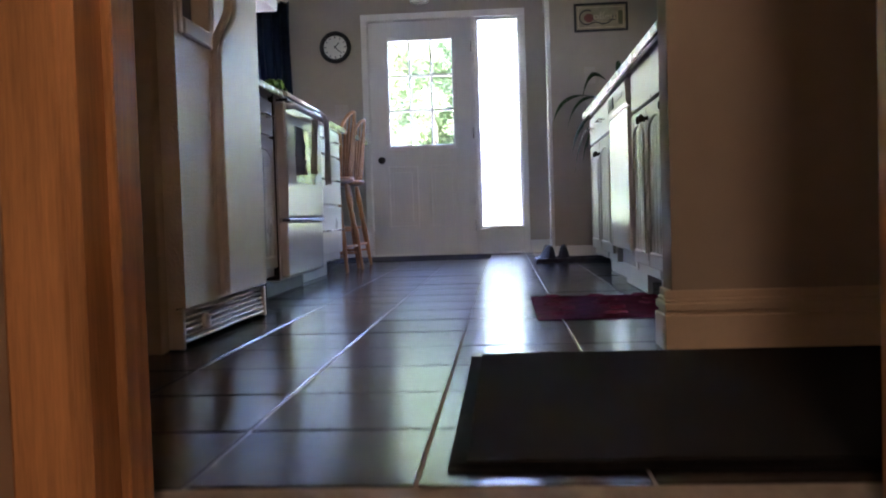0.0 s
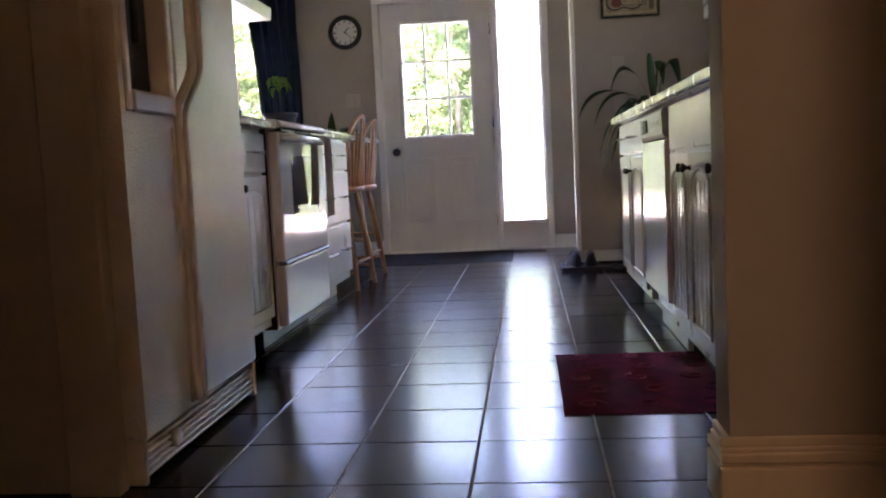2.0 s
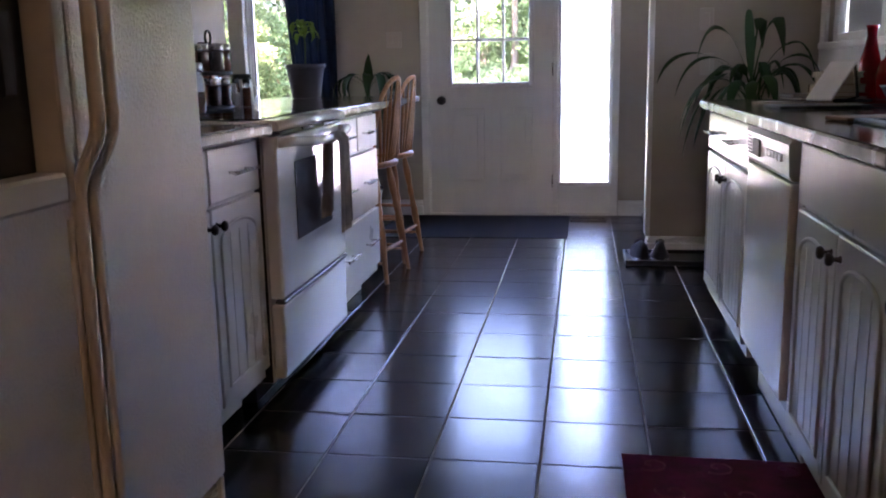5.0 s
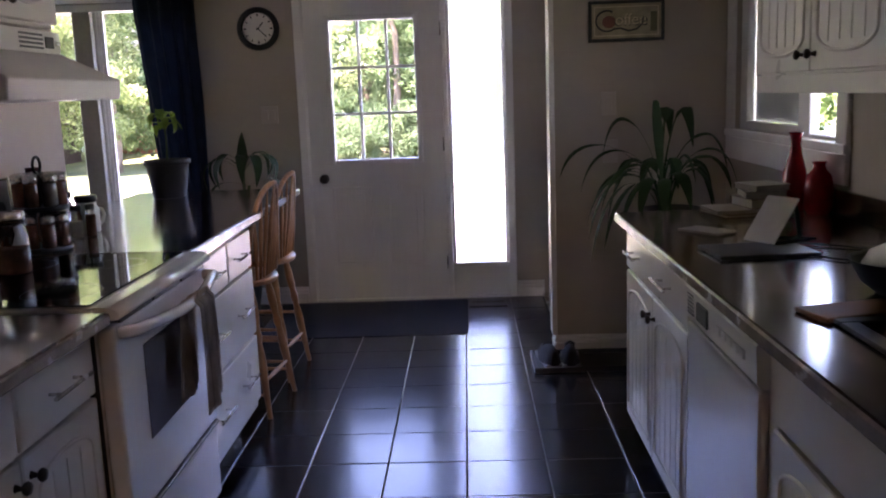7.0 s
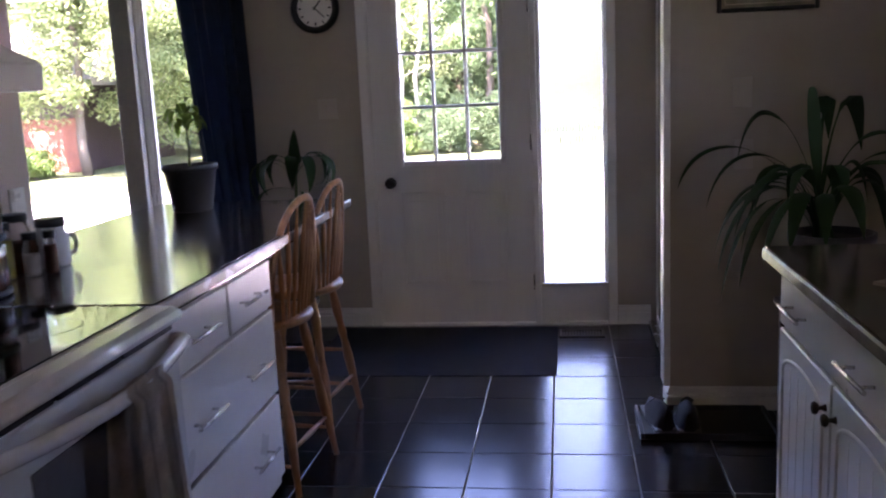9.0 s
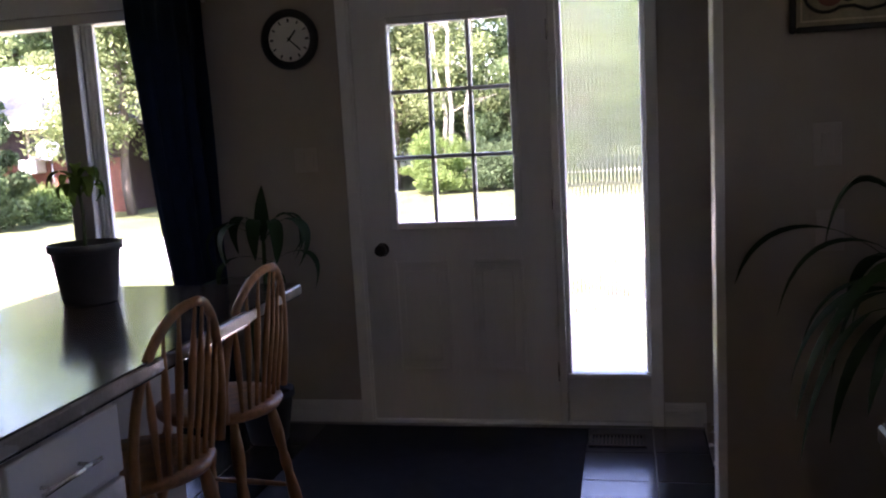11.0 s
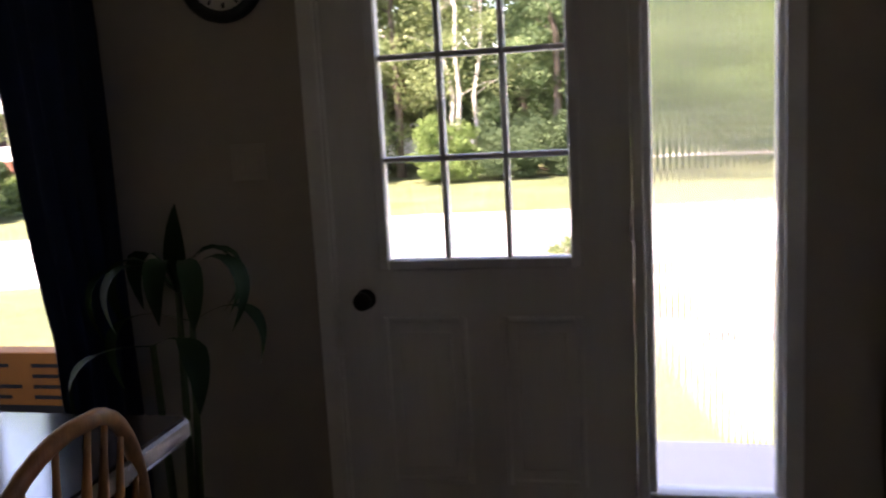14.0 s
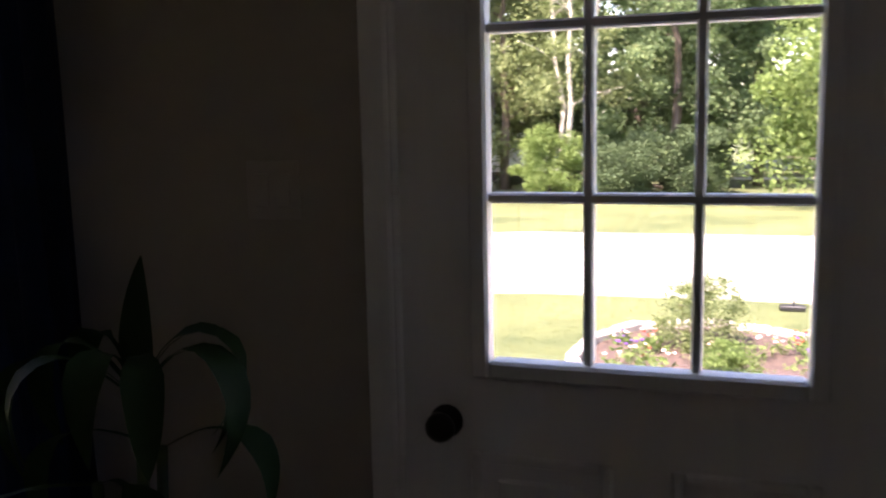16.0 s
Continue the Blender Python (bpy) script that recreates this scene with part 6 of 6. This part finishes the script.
for i, (x, y, h, r, m) in enumerate(((-11.5, 24, 8.5, 3.2, TREE_B), (-4.5, 27, 9.5, 3.0, TREE_B), (-0.5, 29, 9, 3.2, TREE_B), (6.5, 21, 5.4, 2.4, TREE_A), (10, 25, 6, 2.8, TREE_B), (4.5, 31, 6.5, 3.2, TREE_B), (-19, 26, 9, 3.6, TREE_B), (-16, 31, 10, 4, TREE_B), (-24, 18, 8, 3.2, TREE_A), (-8, 33, 10, 4, TREE_B), (-2.5, 24, 8.5, 2.6, TREE_B), (-6.8, 23.5, 9, 2.6, TREE_D), (2.4, 26.5, 6, 2.6, TREE_B), (8.5, 17.5, 6, 2.4, TREE_A), (14, 20, 8, 3.0, TREE_B), (12, 15, 6, 2.4, TREE_A), (-13.5, 28, 11, 3.8, TREE_B), (-17.5, 23.8, 12, 3.4, TREE_B), (-20.5, 24.5, 11, 3.2, TREE_A), (-14.2, 24.2, 12, 3.0, TREE_D))):
    tree("tree", "large shade tree in the far garden", x, y, h, r, m, 30 + i, 5500, 0.27, bottom=0.07)
tree("bush", "bright green conifer bush at the foot of the birches", -4.0, 18.3, 1.5, 0.85, TREE_A, 50, 5000, 0.07, bottom=0.05, trunk_r=0.04)
tree("bush", "dark low juniper bush under the trees", -2.4, 18.8, 1.3, 1.0, TREE_C, 51, 5000, 0.075, bottom=0.03, trunk_r=0.04)
tree("bush", "dark low juniper bush under the trees", -0.9, 19.3, 1.4, 0.9, TREE_C, 52, 5000, 0.075, bottom=0.03, trunk_r=0.04)
tree("bush", "sunlit perennial clump before the neighbouring house", -12.2, 14.6, 0.62, 0.9, TREE_A, 53, 3200, 0.09, bottom=0.03, trunk_r=0.03)
tree("bush", "sunlit perennial clump before the neighbouring house", -13.6, 15.2, 0.66, 0.9, TREE_D, 54, 3200, 0.09, bottom=0.03, trunk_r=0.03)
tree("bush", "loose grey-green shrub in the flower bed", -0.12, 5.20, 0.56, 0.34, TREE_D, 55, 2300, 0.028, bottom=0.04, trunk_r=0.015)
tree("bush", "small bright round shrub in the flower bed", 0.10, 4.40, 0.28, 0.18, TREE_A, 56, 900, 0.03, bottom=0.05, trunk_r=0.01)

# flower bed
fb = thing("flower_bed", (0.2, 5.0, GZ), "mulched flower bed edged with pale stone", "flower bed")
far_pts = [(-0.95, 4.5), (-0.9, 5.1), (-0.62, 5.65), (-0.1, 5.85), (0.4, 5.75), (0.85, 5.4), (1.1, 4.9)]
near_pts = [(-0.85, 4.2), (0.3, 3.9), (1.1, 3.95)]
bm = bmesh.new()
prism(bm, far_pts + list(reversed(near_pts)), GZ + 0.005, GZ + 0.06)
part("mulch", bm, MULCH, fb)
rs = np.random.RandomState(4)
loop = far_pts
for (xa, ya), (xb, yb) in list(zip(loop, loop[1:])) + [((-0.95, 4.5), (-0.85, 4.2)), ((-0.85, 4.2), (0.3, 3.9))]:
    L = math.hypot(xb - xa, yb - ya)
    n = max(1, round(L / 0.28))
    for k in range(n):
        u = (k + 0.5) / n
        bm = bmesh.new()
        box(bm, -L / n / 2 + 0.006, L / n / 2 - 0.006, -0.05, 0.05, 0.001, 0.11 + rs.uniform(-.012, .012), 0.012)
        bmesh.ops.transform(bm, matrix=Matrix.Translation((xa + (xb - xa) * u, ya + (yb - ya) * u, GZ)) @ Matrix.Rotation(math.atan2(yb - ya, xb - xa) + rs.uniform(-.05, .05), 4, "Z"), verts=bm.verts[:])
        part("stone", bm, STONE, fb)
for i in range(26):
    fx, fy = rs.uniform(-0.75, 0.95), rs.uniform(4.3, 5.45)
    if math.hypot(fx + 0.22, fy - 5.3) < 0.36 or math.hypot(fx - 0.10, fy - 4.40) < 0.22:
        continue
    fl = thing("flower", (fx, fy, GZ + 0.06), "small bedding flower in the mulch", "flower", "bedding flowers")
    h = rs.uniform(0.08, 0.18)
    quads("leaf", TREE_A, fl, np.array((fx, fy, GZ + 0.06 + h * 0.45)) + rs.normal(size=(40, 3)) * np.array((0.05, 0.05, h * 0.22)), 0.045, rs)
    petal = (PETAL_R, PETAL_W, PETAL_P, PETAL_W)[i % 4]
    for k in range(3):
        bm = bmesh.new()
        c = Vector((fx + rs.uniform(-.06, .06), fy + rs.uniform(-.06, .06), GZ + 0.06 + h + rs.uniform(-.03, .03)))
        bmesh.ops.create_icosphere(bm, subdivisions=1, radius=rs.uniform(0.010, 0.019), matrix=Matrix.Translation(c) @ Matrix.Diagonal((1, 1, 0.6, 1)))
        part("bloom", bm, petal, fl)
gs = thing("garden_light", (0.62, 6.9, GZ), "white and black garden stake light at the lawn edge", "garden light")
bm = bmesh.new()
tube(bm, [(0.62, 6.9, GZ - 0.05), (0.62, 6.9, GZ + 0.30)], 0.012, 8)
part("stake", bm, CHROME, gs)
bm = bmesh.new()
lathe(bm, [(0.05, GZ + 0.30), (0.07, GZ + 0.33), (0.03, GZ + 0.38), (0.002, GZ + 0.39)], (0.62, 6.9, 0), 14)
part("head", bm, WHITEP, gs)
bm = bmesh.new()
box(bm, 0.50, 0.72, 6.84, 6.96, GZ + 0.001, GZ + 0.05, 0.01)
part("base", bm, BLACKP, gs)
rs = np.random.RandomState(9)
lawn = thing("lawn_grass", (0, 4.5, GZ), "short dry summer grass near the house", "grass", kind="stuff")
pos = np.stack([rs.uniform(-4.5, 2.5, 26000), rs.uniform(2.0, 7.1, 26000), np.full(26000, GZ + 0.012)], 1)
pos = pos[pos[:, 0] < 1.2]
pos = pos[~((pos[:, 0] > -1.0) & (pos[:, 1] < 5.9) & (pos[:, 1] > 3.7))]
quads("blades", BLADE, lawn, pos, 0.018, rs, aspect=0.25)

# neighbouring house, far house and car
nh = thing("neighbour_house", (-15, 18, GZ), "dark plum house with a pale roof and a satellite dish", "house")
boxpart("wall", (-20, -11.6, 16.5, 22, GZ, 1.95), SIDING, nh)
boxpart("lower_wall", (-20.02, -11.58, 16.46, 16.498, GZ, 1.02), BRICK, nh)
bm = bmesh.new()
e = [[bm.verts.new((x, y, z)) for y, z in ((15.9, 1.84), (19.2, 3.7), (22.6, 1.84))] for x in (-20.6, -11.0)]
bm.faces.new((e[0][0], e[0][1], e[1][1], e[1][0])); bm.faces.new((e[0][1], e[0][2], e[1][2], e[1][1])); bm.faces.new(e[0]); bm.faces.new(e[1]); bm.faces.new((e[0][0], e[0][2], e[1][2], e[1][0]))
part("roof", bm, ROOFM, nh)
for x in (-13.98, -17.2):
    w = boxpart("window", (x - 0.26, x + 0.26, 16.43, 16.459, 1.16, 1.74), DARKGLASS, nh)
    bm = bmesh.new()
    frame_boxes(bm, x - 0.33, x + 0.33, 1.09, 1.81, 0.07, 16.40, 16.458, 0.01)
    part("frame", bm, mat("cream_window_frame", (0.6, 0.5, 0.38), 0.6), w)
boxpart("air_conditioner", (-14.34, -13.82, 16.0, 16.42, 0.72, 1.08), WHITEP, nh, 0.02)
bm = bmesh.new()
skin(bm, [ring_verts(bm, Vector((-13.45, 16.05 + d, 1.32)), Vector((0.3, -1, 0.35)).normalized(), r, 20) for d, r in ((0.08, 0.05), (0.03, 0.2), (-0.02, 0.30), (0.0, 0.30))])
part("satellite_dish", bm, WHITEP, nh)
bm = bmesh.new()
tube(bm, [(-13.45, 16.15, GZ), (-13.45, 16.15, 1.30)], 0.03, 8)
part("dish_post", bm, CHROME, nh)
bh = thing("brick_house", (-9.2, 27, GZ), "red brick house wall beyond the trees", "house")
boxpart("wall", (-12.5, -6.9, 25.5, 30, GZ, 2.6), BRICK, bh)
bm = bmesh.new()
e = [[bm.verts.new((x, y, z)) for y, z in ((25.0, 2.5), (27.7, 4.2), (30.5, 2.5))] for x in (-13, -6.4)]
bm.faces.new((e[0][0], e[0][1], e[1][1], e[1][0])); bm.faces.new((e[0][1], e[0][2], e[1][2], e[1][1])); bm.faces.new(e[0]); bm.faces.new(e[1]); bm.faces.new((e[0][0], e[0][2], e[1][2], e[1][0]))
part("roof", bm, ROOFM, bh)
car = thing("car", (-5.9, 22.9, GZ), "white parked car half hidden by bushes", "car")
bm = bmesh.new()
prof = [(-2.1, 0.35), (-2.1, 0.75), (-1.3, 0.92), (-0.75, 1.38), (0.75, 1.40), (1.35, 0.95), (2.05, 0.85), (2.1, 0.35)]
e = [[bm.verts.new((-5.9 + x, 22.9 + dy, GZ + z)) for x, z in prof] for dy in (-0.85, 0.85)]
for i in range(8):
    bm.faces.new((e[0][i], e[0][(i + 1) % 8], e[1][(i + 1) % 8], e[1][i]))
bm.faces.new(e[0]); bm.faces.new(e[1])
bmesh.ops.bevel(bm, geom=bm.edges[:], offset=0.06, segments=2, affect="EDGES")
part("body", bm, CARPAINT, car)
for x0, x1 in ((-0.75, -0.05), (0.05, 0.8)):
    boxpart("window", (-5.9 + x0, -5.9 + x1, 22.035, 22.05, GZ + 0.98, GZ + 1.28), DARKGLASS, car, 0.004)
for x in (-1.35, 1.35):
    for y in (22.1, 23.7):
        bm = bmesh.new()
        skin(bm, [ring_verts(bm, Vector((-5.9 + x, y + d, GZ + 0.33)), Vector((0, 1, 0)), r, 20) for d, r in ((-0.1, 0.29), (-0.08, 0.33), (0.08, 0.33), (0.1, 0.29))])
        wh = part("wheel", bm, RUBBER, car)
        bm = bmesh.new()
        skin(bm, [ring_verts(bm, Vector((-5.9 + x, y + d, GZ + 0.33)), Vector((0, 1, 0)), r, 16) for d, r in ((-0.108, 0.18), (-0.102, 0.2))])
        part("rim", bm, CHROME, wh)

# ---- floor tiles ----
P = 0.300
bm = bmesh.new()
hw, b = P / 2 - 0.0028, 0.0018
lo = [bm.verts.new((sx * hw, sy * hw, -0.0025)) for sx, sy in ((-1, -1), (1, -1), (1, 1), (-1, 1))]
mi = [bm.verts.new((sx * hw, sy * hw, -b * 0.6)) for sx, sy in ((-1, -1), (1, -1), (1, 1), (-1, 1))]
hi = [bm.verts.new((sx * (hw - b), sy * (hw - b), 0.0)) for sx, sy in ((-1, -1), (1, -1), (1, 1), (-1, 1))]
for a, c in ((lo, mi), (mi, hi)):
    for i in range(4):
        bm.faces.new((a[i], a[(i + 1) % 4], c[(i + 1) % 4], c[i]))
bm.faces.new(hi)
tile_mesh = bpy.data.meshes.new("tile")
bm.to_mesh(tile_mesh)
bm.free()
tile_mesh.materials.append(TILE)
floor = thing("floor", (0.563, -1.24, 0), "glossy dark brown square floor tiles with pale grout", "floor", kind="structure")
rs = np.random.RandomState(2)
rest = []
for i in range(-17, 10):
    for j in range(-19, 5):
        x, y = 0.563 + P * (i + 0.5), -1.24 + P * (j + 0.5)
        hall = y < -5.4
        if y > 0 - P * 0.4 or y < -6.76 + P * 0.4 or x > (3.1 if hall else 1.85) or x < (-2.9 if hall else -4.2) or (x < -1.1 and -4.5 > y > -5.4):
            continue
        dz = rs.uniform(-0.0006, 0.0006)
        tilt = Euler((rs.normal() * 0.0012, rs.normal() * 0.0012, 0))
        if -0.72 < x < 1.42 or (hall and -0.8 < x < 1.8):
            t = new("tile", tile_mesh)
            t.parent = floor
            t.location, t.rotation_euler = (x - 0.563, y + 1.24, dz), tilt
        else:
            rest.append((x, y, dz))
vs, fs = [], []
base_v = [v.co.copy() for v in tile_mesh.vertices]
base_f = [tuple(p.vertices) for p in tile_mesh.polygons]
for x, y, dz in rest:
    k = len(vs)
    vs += [(v.x + x - 0.563, v.y + y + 1.24, v.z + dz) for v in base_v]
    fs += [tuple(q + k for q in f) for f in base_f]
me = bpy.data.meshes.new("outer_tiles")
me.from_pydata(vs, [], fs)
me.materials.append(TILE)
o = new("outer_tiles", me)
o.parent = floor
o["kind"] = "stuff"
